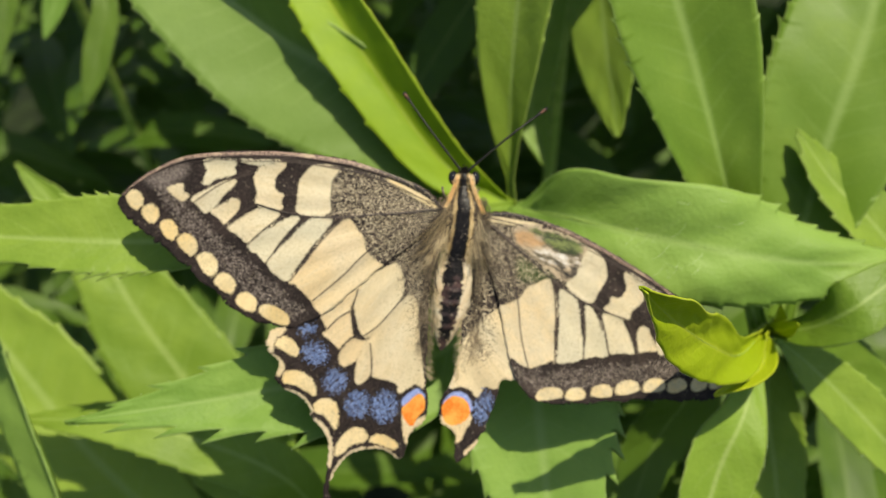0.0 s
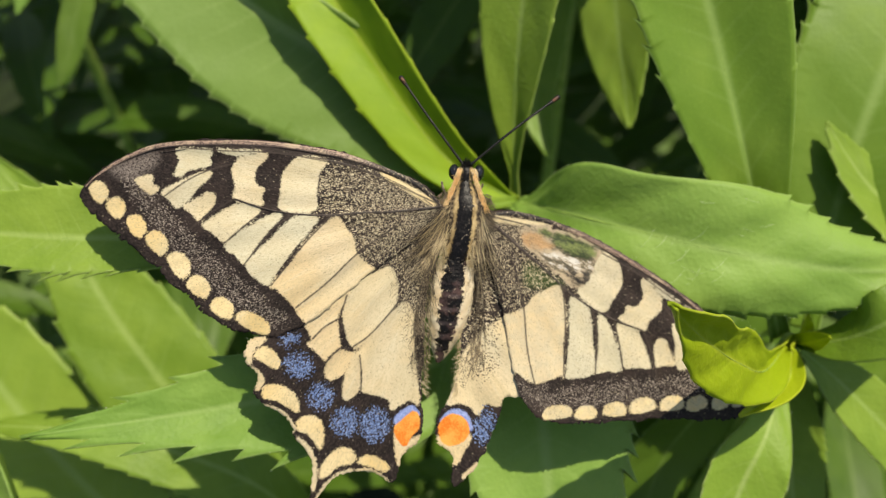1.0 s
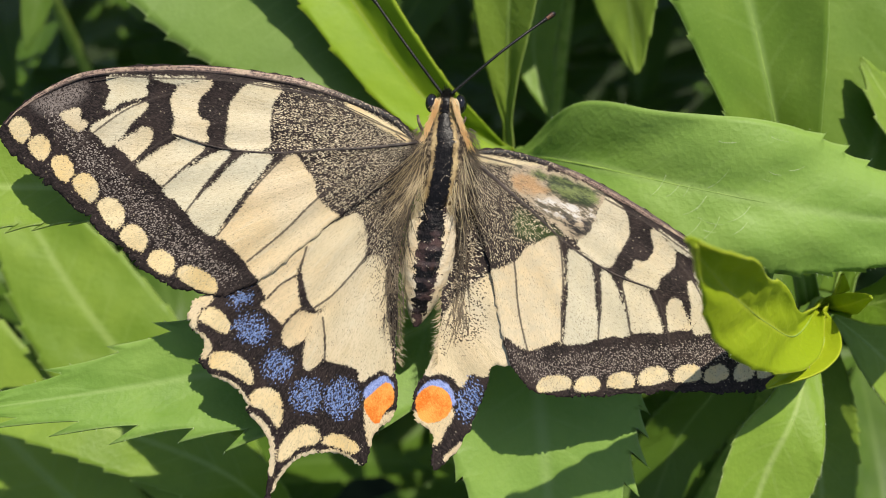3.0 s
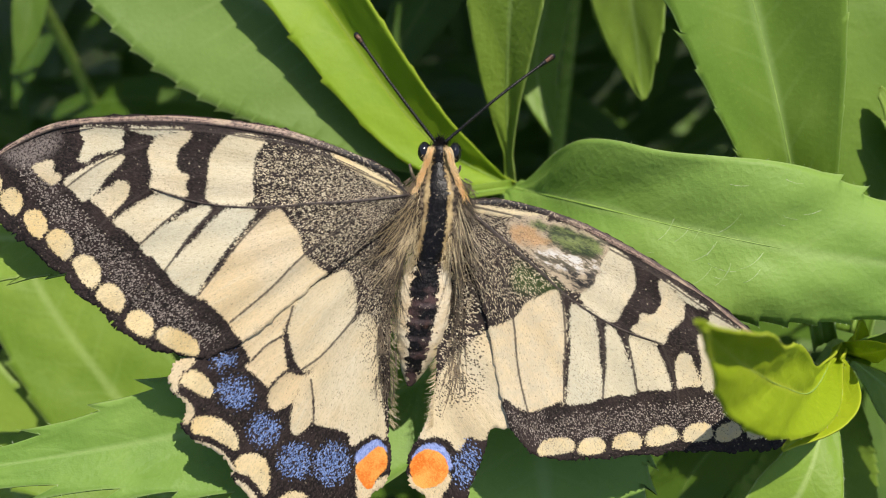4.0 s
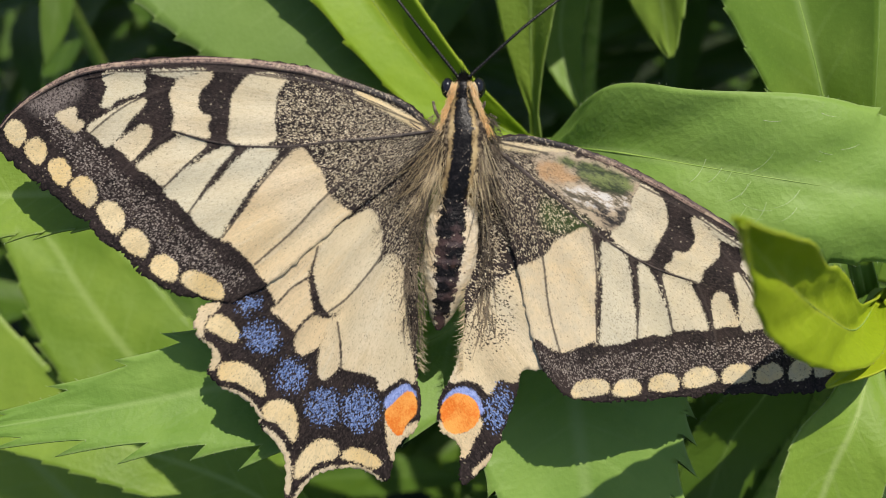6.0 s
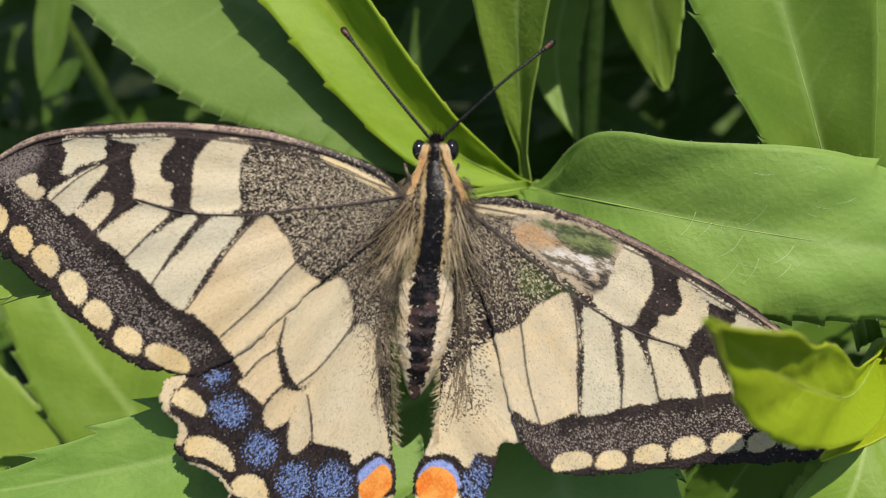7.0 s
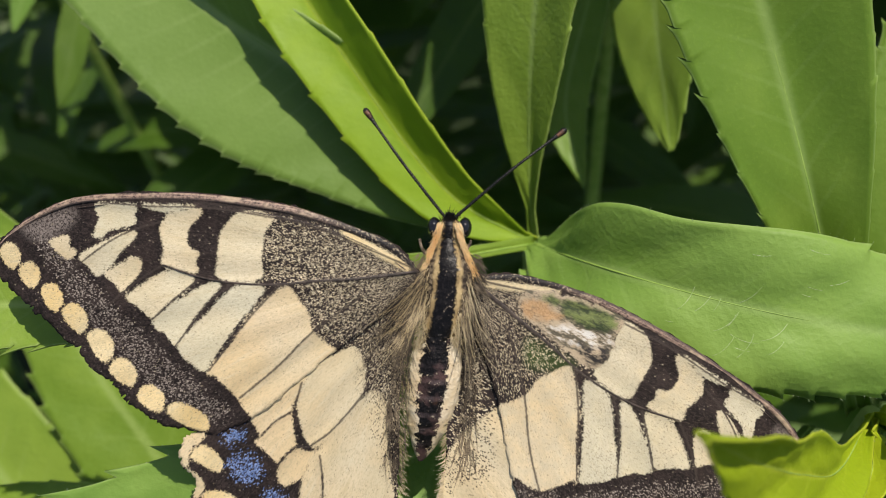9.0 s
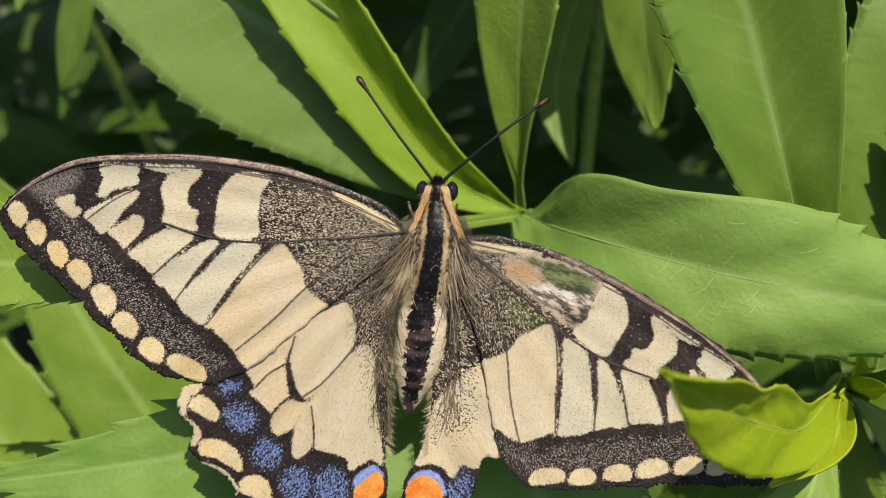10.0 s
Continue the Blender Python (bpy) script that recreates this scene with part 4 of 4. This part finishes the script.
stub.field("azure", 0, (-1.6, -22), (-1.1, -21.2), (-0.2, -20.6), (0.9, -20.8), (1.6, -21.6), (1.9, -22.7), (1.5, -22.8), (1.1, -21.9), (0.2, -21.2), (-0.7, -21.3), (-1.3, -21.8))
stub.field("dust", 0, (0.3, -12.3), (1, -5), (3, -4), (4.4, -12), (3.7, -16.6), (2.9, -16.1), (2.4, -15.6), (1.9, -15.1), (1.2, -16.6), (0.5, -17.1))
stub.field("sprinkle", 0, (0, -8), (4, -6), (4.6, -13), (3.6, -17.5), (1.5, -17), (0.2, -17.8))
stub.oval("blue", 0, 3.2, -22.3, 1.0, 1.9, -15)

torn = Pattern(*fore.outline)
torn.fields, torn.veins = list(fore.fields), list(fore.veins)
torn.field("rub", 0, (-6.0, 2.1), (-8.2, 3.8), (-11, 4.8), (-13.8, 5.6), (-15.1, 5.3), (-15, 4), (-15.3, 2.6), (-15.3, 0.9), (-14.2, 0.4), (-11.4, 0.4), (-9.7, 0.6), (-7.5, 0.9))
torn.field("tan", 0, (-6.3, 1.7), (-8, 2.5), (-9.4, 2.6), (-10.2, 2.4), (-9.6, 1.6), (-8.4, 1.2), (-7, 1.0))
torn.field("green", 0, (-7.6, 3.0), (-11, 4.6), (-13.7, 5.3), (-14.7, 4.6), (-14.1, 3.6), (-12.4, 2.9), (-10.4, 2.7), (-9, 2.9))
torn.field("white", 0, (-9.4, 1.2), (-11.2, 2.4), (-14.4, 3.7), (-15, 2.9), (-13.6, 1.9), (-12.2, 1.2), (-11, 0.7))
torn.field("black", 0, (-12.6, 1.4), (-13.8, 1.9), (-15.0, 2.6), (-15.3, 1.2), (-14, 0.6))
torn.field("dark", 0, (-19.7, -7.7), (-18.3, -8.9), (-17.0, -9.8), (-15.4, -9.9), (-13.6, -9.8), (-14.2, -12.8), (-18, -12.5))
torn.field("band", 0, (-18.4, -9.6), (-16.6, -10.5), (-14.4, -10.5), (-15.4, -11.7), (-18.5, -11.6))
torn.field("moss", 0, (-8.5, -0.6), (-11.3, -0.3), (-13.3, -0.2), (-11.7, -1.6), (-9.6, -2.2))


def left_sag(u):
    return 0.55 * np.clip((-u - 3) / 6, 0, 1)


def left_rise(u, v):
    edge = np.maximum((v - 0.76 * u - 1.5) * 0.8, 0)
    return 2.0 - 0.0065 * (u + 17) ** 2 - left_sag(u) * np.exp(-(edge / 2.2) ** 2)


def hind_rise(u, v):
    return np.minimum(0.84 - 0.11 * u + 0.116 * v, 2.0 - 0.0065 * (u + 17) ** 2 - left_sag(u) - 0.17)


def right_rise(u, v):
    return -0.65 - 0.242 * u - 0.08 * v


def stub_rise(u, v):
    bend = 0.85 * np.clip((u - 2) / 4, 0, 1) * np.clip((-v - 4) / 10, 0, 1)
    return np.minimum(-1.5 - 0.05 * u - 0.004 * (v + 14) + bend, right_rise(u, v) - 0.07)


WARP = ((1.485, -0.165), (3.849, 10.7), (0.007, -2.79), (-0.886, -0.045), (12.116, -8.23), (3.905, -3.655), (-0.701, 2.691), (4.57, -2.78), (-1.593, 1.229), (-1.445, 0.905))


def right_place(p):
    """The left wing's drawing turned over and bent onto the drooping right side."""
    x, y = -p[:, 0] / 20, p[:, 1] / 10
    bent = np.stack([x ** i * y ** j for i in range(4) for j in range(4 - i)], axis=1) @ np.array(WARP)
    root = np.stack([-0.6 + 0.834 * -p[:, 0] + 0.6 * p[:, 1], 0.906 + 0.546 * p[:, 0] + 0.776 * p[:, 1]], axis=1)
    far = np.clip((np.hypot(p[:, 0] + 1, p[:, 1] - 1) - 1.5) / 6.0, 0, 1)[:, None]
    return root * (1 - far) + bent * far


# ---- butterfly ----
fly = tagged(new("butterfly"), "worn swallowtail butterfly, cream and black wings spread, resting on green leaves", "butterfly")
fly.matrix_world = REST


def add_wing(name, pattern, height, place=None, label=""):
    ob = part_of(name, wing_mesh(name, pattern, height, place), fly, label)
    thick = ob.modifiers.new("thickness", "SOLIDIFY")
    thick.thickness, thick.offset = 0.00006, -1.0
    return ob


def lifted(line, height, place, above):
    line = np.array(line, float)
    uv = line if place is None else place(line)
    return np.column_stack([uv[:, 0], uv[:, 1], height(uv[:, 0], uv[:, 1]) + above]) / 1000


def rib_on(wing, name, line, radii, height, place, above, material, sides=6, label="", flat=1.0):
    pts = lifted(line, height, place, above)
    me = mesh_of(name, *tube(pts, np.array(radii) / 1000, sides, flat), material)
    me.attributes.new("lane", "FLOAT", "POINT").data.foreach_set("value", np.tile(np.cos(2 * np.pi * np.arange(sides) / sides), len(pts)).astype(np.float32))
    me.attributes.new("run", "FLOAT", "POINT").data.foreach_set("value", np.repeat(np.arange(len(pts)) * 0.4, sides).astype(np.float32))
    return part_of(name, me, wing, label)


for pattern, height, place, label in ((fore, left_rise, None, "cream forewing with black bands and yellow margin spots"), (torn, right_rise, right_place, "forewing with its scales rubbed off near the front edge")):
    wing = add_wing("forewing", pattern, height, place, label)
    edge = glide([(-2.4, 0.8), (-4.5, 2.9), (-7.4, 4.15), (-10.3, 5.1), (-13.2, 5.85), (-19, 6.55), (-24.9, 6.65), (-31, 6.25), (-34.1, 5.5), (-37.2, 4.05), (-39.2, 2.8), (-40.6, 1.6)], 110)
    rib_on(wing, "costa", edge, np.interp(np.arange(110), [0, 8, 30, 80, 109], [0.16, 0.30, 0.34, 0.27, 0.10]), height, place, 0.04, COSTA, 10, "brownish pink thickened front edge", 0.4)
    second = glide([(-3.0, 0.9), (-6, 2.75), (-10.7, 4.55), (-15.4, 5.45), (-20.1, 5.95), (-26, 6.1), (-32, 5.5)], 70)
    rib_on(wing, "vein", second, np.linspace(0.08, 0.04, 70), height, place, 0.03, VEIN)
    rib_on(wing, "vein", pattern.veins[0], np.linspace(0.15 if pattern is fore else 0.22, 0.07, len(pattern.veins[0])), height, place, 0.09, VEIN)
add_wing("hindwing", hind, hind_rise, None, "tailed hindwing with blue spots and an orange eyespot")
add_wing("hindwing", stub, stub_rise, None, "torn hindwing stub with an orange eyespot")


def ringed(name, rings, material, stripe, sides=24, label="", rear=0.0):
    """A body part from rings (u, v, w, half width, half height) with a dark back stripe of the given half width."""
    r = glide(rings, len(rings) * 6)
    st = glide([(s, 0) for s in stripe], len(r))[:, 0]
    verts, faces, dark = [], [], []
    rng = np.random.RandomState(5)
    for (u, v, w, a, b), half in zip(r, st):
        for k in range(sides):
            t = 2 * math.pi * k / sides
            bump = 1 + 0.035 * rng.normal()
            verts.append(((u + a * math.cos(t) * bump) / 1000, v / 1000, (w + b * math.sin(t) * bump) / 1000))
            dark.append(half - abs(a * math.cos(t)) if math.sin(t) > -0.1 else -1.0)
    for i in range(len(r) - 1):
        for k in range(sides):
            p, q = i * sides + k, i * sides + (k + 1) % sides
            faces.append((p, q, q + sides, p + sides))
    faces += [tuple(range(sides))[::-1], tuple(range((len(r) - 1) * sides, len(r) * sides))]
    me = mesh_of(name, verts, faces, material)
    me.attributes.new("stripe", "FLOAT", "POINT").data.foreach_set("value", np.array(dark, np.float32))
    me.attributes.new("rear", "FLOAT", "POINT").data.foreach_set("value", np.full(len(verts), rear, np.float32))
    return part_of(name, me, fly, label)


ringed("abdomen", [(-0.6, -4.2, -1.5, 1.7, 1.6), (-0.8, -6.5, -1.2, 2.2, 1.15), (-1.0, -9.3, -1.5, 2.3, 1.15), (-1.3, -12, -2.0, 1.9, 1.1), (-1.75, -14.5, -2.8, 1.05, 0.8), (-2.05, -15.9, -3.0, 0.2, 0.2)],
       BODY, [1.1, 1.2, 1.15, 0.95, 0.55, 0.25], label="black and buff tapering abdomen", rear=1.0)
ringed("thorax", [(0.0, 4.0, -0.9, 0.7, 0.8), (0.05, 2.9, -0.9, 1.35, 1.1), (0.15, 1.0, -0.9, 2.15, 1.5), (0.0, -1.5, -1.0, 2.1, 1.6), (-0.4, -4.0, -1.3, 1.6, 1.6), (-0.6, -5.4, -1.6, 1.0, 1.2)],
       BODY, [0.45, 0.65, 0.82, 0.88, 0.95, 1.0], label="furry thorax with a black back stripe")
ringed("head", [(0.1, 5.75, -0.9, 0.25, 0.3), (0.1, 5.2, -0.8, 0.8, 0.7), (0.1, 4.6, -0.8, 1.0, 0.85), (0.05, 3.8, -0.9, 0.95, 0.85)], BODY, [0.4, 0.42, 0.45, 0.5], label="small furry black and buff head")


def ball(name, centre, size, material, parent=None, label="", rough=0.0):
    bm = bmesh.new()
    bmesh.ops.create_uvsphere(bm, u_segments=20, v_segments=12, radius=1.0)
    for v in bm.verts:
        v.co = Vector([(c + s * x) / 1000 for c, s, x in zip(centre, size, v.co)])
    me = bpy.data.meshes.new(name)
    bm.to_mesh(me)
    bm.free()
    me.materials.append(material)
    me.polygons.foreach_set("use_smooth", [True] * len(me.polygons))
    return part_of(name, me, parent or fly, label)


ball("eye", (-1.2, 4.75, -0.5), (0.58, 0.85, 0.8), EYE, label="glossy black compound eye")
ball("eye", (1.4, 4.75, -0.6), (0.58, 0.88, 0.8), EYE, label="glossy black compound eye")

for base, mid, tip in (((-0.3, 5.6, -0.3), (-3.8, 9.9, 0.4), (-7.3, 14.5, 0.2)), ((0.55, 5.6, -0.3), (5.1, 9.6, 0.2), (9.6, 13.2, -0.4))):
    line = glide([base, mid, tip], 150)
    k = np.arange(150) / 149
    radii = (0.13 + 0.03 * (np.arange(150) % 4 < 2)) * (1 - 0.25 * k) + 0.16 * np.clip((k - 0.82) / 0.13, 0, 1) ** 1.5
    radii[-3:] *= (0.9, 0.7, 0.3)
    horn = part_of("antenna", mesh_of("antenna", *tube(line / 1000, radii / 1000, 8), HORN), fly, "thin black ringed antenna with a clubbed tip")
    part_of("club_tip", mesh_of("club_tip", *tube(line[136:146] / 1000 + np.array((0, 0, 0.00006)), radii[136:146] / 1000 * 0.85, 8), RUST), horn, "rust-brown club underside")
leg = glide([(-2.0, 2.4, -1.6), (-2.3, 3.0, -1.1), (-2.45, 3.7, -0.9)], 20)
for side in (-1, 1):
    palp = glide([(0.1 + side * 0.22, 5.4, -0.8), (0.1 + side * 0.26, 5.75, -0.65), (0.1 + side * 0.24, 5.95, -0.5)], 12)
    part_of("palp", mesh_of("palp", *tube(palp / 1000, np.linspace(0.00024, 0.00012, 12), 8), HORN), fly, "short dark furry mouth feeler")
    ball("eye_rim", (0.1 + side * 1.02, 4.55, -0.42), (0.46, 0.72, 0.66), TAN_HAIR, label="pale buff rim of the eye")
foot = glide([(1.6, 3.0, -1.5), (1.85, 3.4, -1.2), (1.9, 3.7, -1.1)], 12)
part_of("leg", mesh_of("leg", *tube(foot / 1000, np.linspace(0.00014, 0.0001, 12), 8), LEG), fly, "short dark front leg")
part_of("leg", mesh_of("leg", *tube(leg / 1000, np.linspace(0.00016, 0.00012, 20), 8), LEG), fly, "short dark front leg")


def wing_top(u, v):
    """Height of the wings' upper face beside the body."""
    if u < -1.5:
        return left_rise(u, v) if v > 0.76 * u + 1.5 else hind_rise(u, v)
    if u > 1.2:
        return right_rise(u, v) if u > 1.4 - 0.31 * v else stub_rise(u, v)
    return -9.0


def hairs(name, roots, material, label, thick=1.0, rest=False):
    """Fine tapering hairs from (start, way, length) in millimetres, joined; rest lays them on the wings."""
    verts, faces = [], []
    for start, way, length in roots:
        way = way / np.linalg.norm(way)
        side = np.cross(way, (0, 0, 1.0))
        side /= np.linalg.norm(side) + 1e-9
        sway = hr.normal() * (0.17 if rest else 0.08) * length
        b = len(verts)
        steps = ((0.0, 0.024), (0.3, 0.022), (0.65, 0.017), (1.0, 0.004)) if rest else ((0.0, 0.024), (0.5, 0.019), (1.0, 0.004))
        for s, r in steps:
            r = r * thick
            c = start + way * length * s + np.array((0, 0, -0.14 * length * s * s)) + side * sway * s * s
            if rest:
                floor = wing_top(c[0], c[1]) + 0.2
                c[2] = max(c[2], floor + 0.25 * (start[2] + 0.5) * s)
            verts += [(c + side * r) / 1000, (c - side * r) / 1000, (c + np.array((0, 0, r * 1.4))) / 1000]
        for i in range(b, len(verts) - 3, 3):
            faces += [(i, i + 1, i + 4, i + 3), (i + 1, i + 2, i + 5, i + 4), (i + 2, i, i + 3, i + 5)]
    return tagged(part_of(name, mesh_of(name, verts, faces, material, False), fly, label), kind="stuff")


hr = np.random.RandomState(3)


def flank_roots(count, inner, low, high, spread, length):
    """Hair roots along both flanks, swept back and outwards over the wing roots."""
    out = []
    for _ in range(count):
        side = hr.choice((-1, 1), p=(0.6, 0.4))
        v = hr.uniform(low, high)
        off = hr.uniform(inner, 2.0)
        start = np.array((-0.06 * (2 - v) + side * off, v, 0.8 - 0.6 * off + 0.1 * hr.normal()))
        fan = spread if side < 0 else spread * 0.35
        way = np.array((side * fan * hr.uniform(0.12, 1.0) + 0.08 * hr.normal(), -1.0, 0.16 + 0.12 * hr.normal()))
        out.append((start, way, length * hr.uniform(0.3, 1.0)))
    return out


def collar_roots(count):
    out = []
    for _ in range(count):
        side = hr.choice((-1, 1))
        v = hr.uniform(0.9, 5.2)
        off = np.interp(v, [0.6, 2.4, 4.0, 5.2], [2.45, 1.62, 0.95, 0.66]) + hr.uniform(-0.26, 0.26)
        start = np.array((0.1 + side * off, v, 0.45 - 0.40 * off + 0.08 * hr.normal()))
        out.append((start, np.array((side * 0.35 + 0.2 * hr.normal(), -1.0, 0.35)), hr.uniform(0.45, 0.95)))
    return out


tuft = [(np.array((0.1 + 0.34 * hr.normal(), 5.2 + 0.25 * hr.normal(), -0.45 + 0.15 * hr.normal())), np.array((0.35 * hr.normal(), 1.0, 0.5)), hr.uniform(0.4, 0.95)) for _ in range(110)]
hairs("head_hair", tuft, HORN, "tuft of black hairs on the brow", 1.5)
shoulder = []
for _ in range(260):
    side, v = hr.choice((-1, 1)), hr.uniform(-0.6, 2.6)
    off = np.interp(v, [-0.6, 1.0, 2.6], [2.3, 2.4, 1.75]) + hr.uniform(-0.2, 0.7)
    shoulder.append((np.array((0.1 + side * off, v, -0.35 - 0.25 * (off - 1.7) + 0.1 * hr.normal())), np.array((side * 0.7, -0.8 + 0.3 * hr.normal(), 0.3)), hr.uniform(0.5, 1.3)))
hairs("shoulder_hair", shoulder, DARK_HAIR, "dark brown hair over the wing joints", 1.2)
hairs("thorax_hair", flank_roots(120, 1.3, -2.8, 1.4, 1.1, 7.2), TAN_HAIR, "long buff hairs along the flanks", 1.15, True)
hairs("flank_hair", flank_roots(170, 1.5, -2.6, 1.2, 1.15, 9.5), DARK_HAIR, "long brown hairs over the wing roots", 1.15, True)
hairs("collar_hair", collar_roots(700), COLLAR_HAIR, "short orange-buff hair of the collar")
inner = []
for _ in range(300):
    side, v = hr.choice((-1, 1)), hr.uniform(-15.5, -3.5)
    u = (np.interp(v, [-16, -9, -3], [-4.1, -4.0, -3.0]) if side < 0 else np.interp(v, [-16, -9, -3], [1.9, 2.1, 2.2])) + 0.45 * hr.normal()
    inner.append((np.array((u, v, wing_top(u, v) + 0.1)), np.array((-0.06 * side + 0.12 * hr.normal() - 0.03, -1.0, 0.08)), hr.uniform(1.2, 3.6)))
hairs("inner_hair", inner, DARK_HAIR, "dark hairs along the inner wing edges", 1.1, True)
fuzz = []
for _ in range(300):
    side, v = hr.choice((-1, 1)), hr.uniform(-4.8, 0.6)
    off = np.interp(v, [-4.6, -2, 1.6], [1.25, 1.45, 1.25]) + hr.uniform(-0.3, 0.3)
    fuzz.append((np.array((np.interp(v, [-5, 1], [-0.55, 0.1]) + side * off, v, 0.95 - 0.85 * off + 0.1 * hr.normal())), np.array((side * 0.5 + 0.5 * hr.normal(), -1.0, 0.4)), hr.uniform(0.6, 1.7)))
hairs("thorax_fuzz", fuzz, TAN_HAIR, "short buff fuzz of the flanks")
fringe = []
for _ in range(260):
    v = hr.uniform(-19, -4)
    fringe.append((np.array((0.35 + 0.02 * (v + 12), v, -1.3)), np.array((-1.0, -0.8 + 0.4 * hr.normal(), 0.1)), hr.uniform(0.4, 1.0)))
    fringe.append((np.array((-3.5 + 0.2 * hr.normal(), v, hind_rise(-3.5, v) + 0.05 * hr.normal())), np.array((0.9, -0.9 + 0.4 * hr.normal(), 0.1)), hr.uniform(0.3, 0.8)))
hairs("wing_fringe", fringe, TAN_HAIR, "pale hair fringe of the inner wing edges")

# ---- ground and the growth behind ----
bm = bmesh.new()
bmesh.ops.create_grid(bm, x_segments=60, y_segments=60, size=0.9)
for v in bm.verts:
    v.co.z = 0.02 * noise.noise(v.co * 6)
outer = bmesh.ops.extrude_edge_only(bm, edges=[e for e in bm.edges if e.is_boundary])
for v in [g for g in outer["geom"] if isinstance(g, bmesh.types.BMVert)]:
    v.co.x, v.co.y, v.co.z = v.co.x * 400, v.co.y * 400, 0.0
me = bpy.data.meshes.new("ground")
bm.to_mesh(me)
bm.free()
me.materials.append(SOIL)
tagged(new("ground", me), "near-black greenish soil under the meadow plants", "ground", kind="structure")


def thicket(name, count, box, size, material, seed, label):
    """Many toothed leaves joined into one background growth; box in slope millimetres."""
    rng = random.Random(seed)
    verts, faces, uvs = [], [], []
    for i in range(count):
        c = Vector([rng.uniform(*b) for b in box])
        yaw, lift = rng.uniform(0, 2 * math.pi), rng.uniform(-0.5, 0.4)
        way = Vector((math.cos(yaw), math.sin(yaw), lift)) * rng.uniform(*size) / 2000
        mid = spot(*c)
        if mid.z < 0.03:
            continue
        bend = Vector((0, 0, 0.006))
        v, f, t, _ = leaf_shape([mid - way, mid + bend, mid + way], way.length * rng.uniform(0.35, 0.6), up=(rng.uniform(-0.4, 0.4), rng.uniform(-0.4, 0.4), 1), teeth=7, seed=i)
        b = len(verts)
        verts += v
        faces += [tuple(k + b for k in q) for q in f]
        uvs += t
    me = mesh_of(name, verts, faces, material)
    layer = me.uv_layers.new(name="UVMap")
    idx = np.zeros(len(me.loops), np.int32)
    me.loops.foreach_get("vertex_index", idx)
    layer.data.foreach_set("uv", np.array(uvs, np.float32)[idx].ravel())
    return tagged(new(name, me), label, "foliage", kind="stuff")


# The dark leaf colour carries part of this growth's shade.
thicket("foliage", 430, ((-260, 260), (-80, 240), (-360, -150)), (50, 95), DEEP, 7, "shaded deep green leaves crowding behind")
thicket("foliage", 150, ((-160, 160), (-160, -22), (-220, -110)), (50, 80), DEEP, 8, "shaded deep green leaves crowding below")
# Added canopy, mostly out of view: it keeps sun off the back leaves.
thicket("foliage", 330, ((-40, 260), (74, 290), (-150, -50)), (60, 105), DEEP, 9, "dense leaves added above the view to shade the growth behind")
thicket("foliage", 130, ((-260, -40), (90, 290), (-150, -60)), (45, 80), DEEP, 10, "scattered leaves added above the view to shade the growth behind")
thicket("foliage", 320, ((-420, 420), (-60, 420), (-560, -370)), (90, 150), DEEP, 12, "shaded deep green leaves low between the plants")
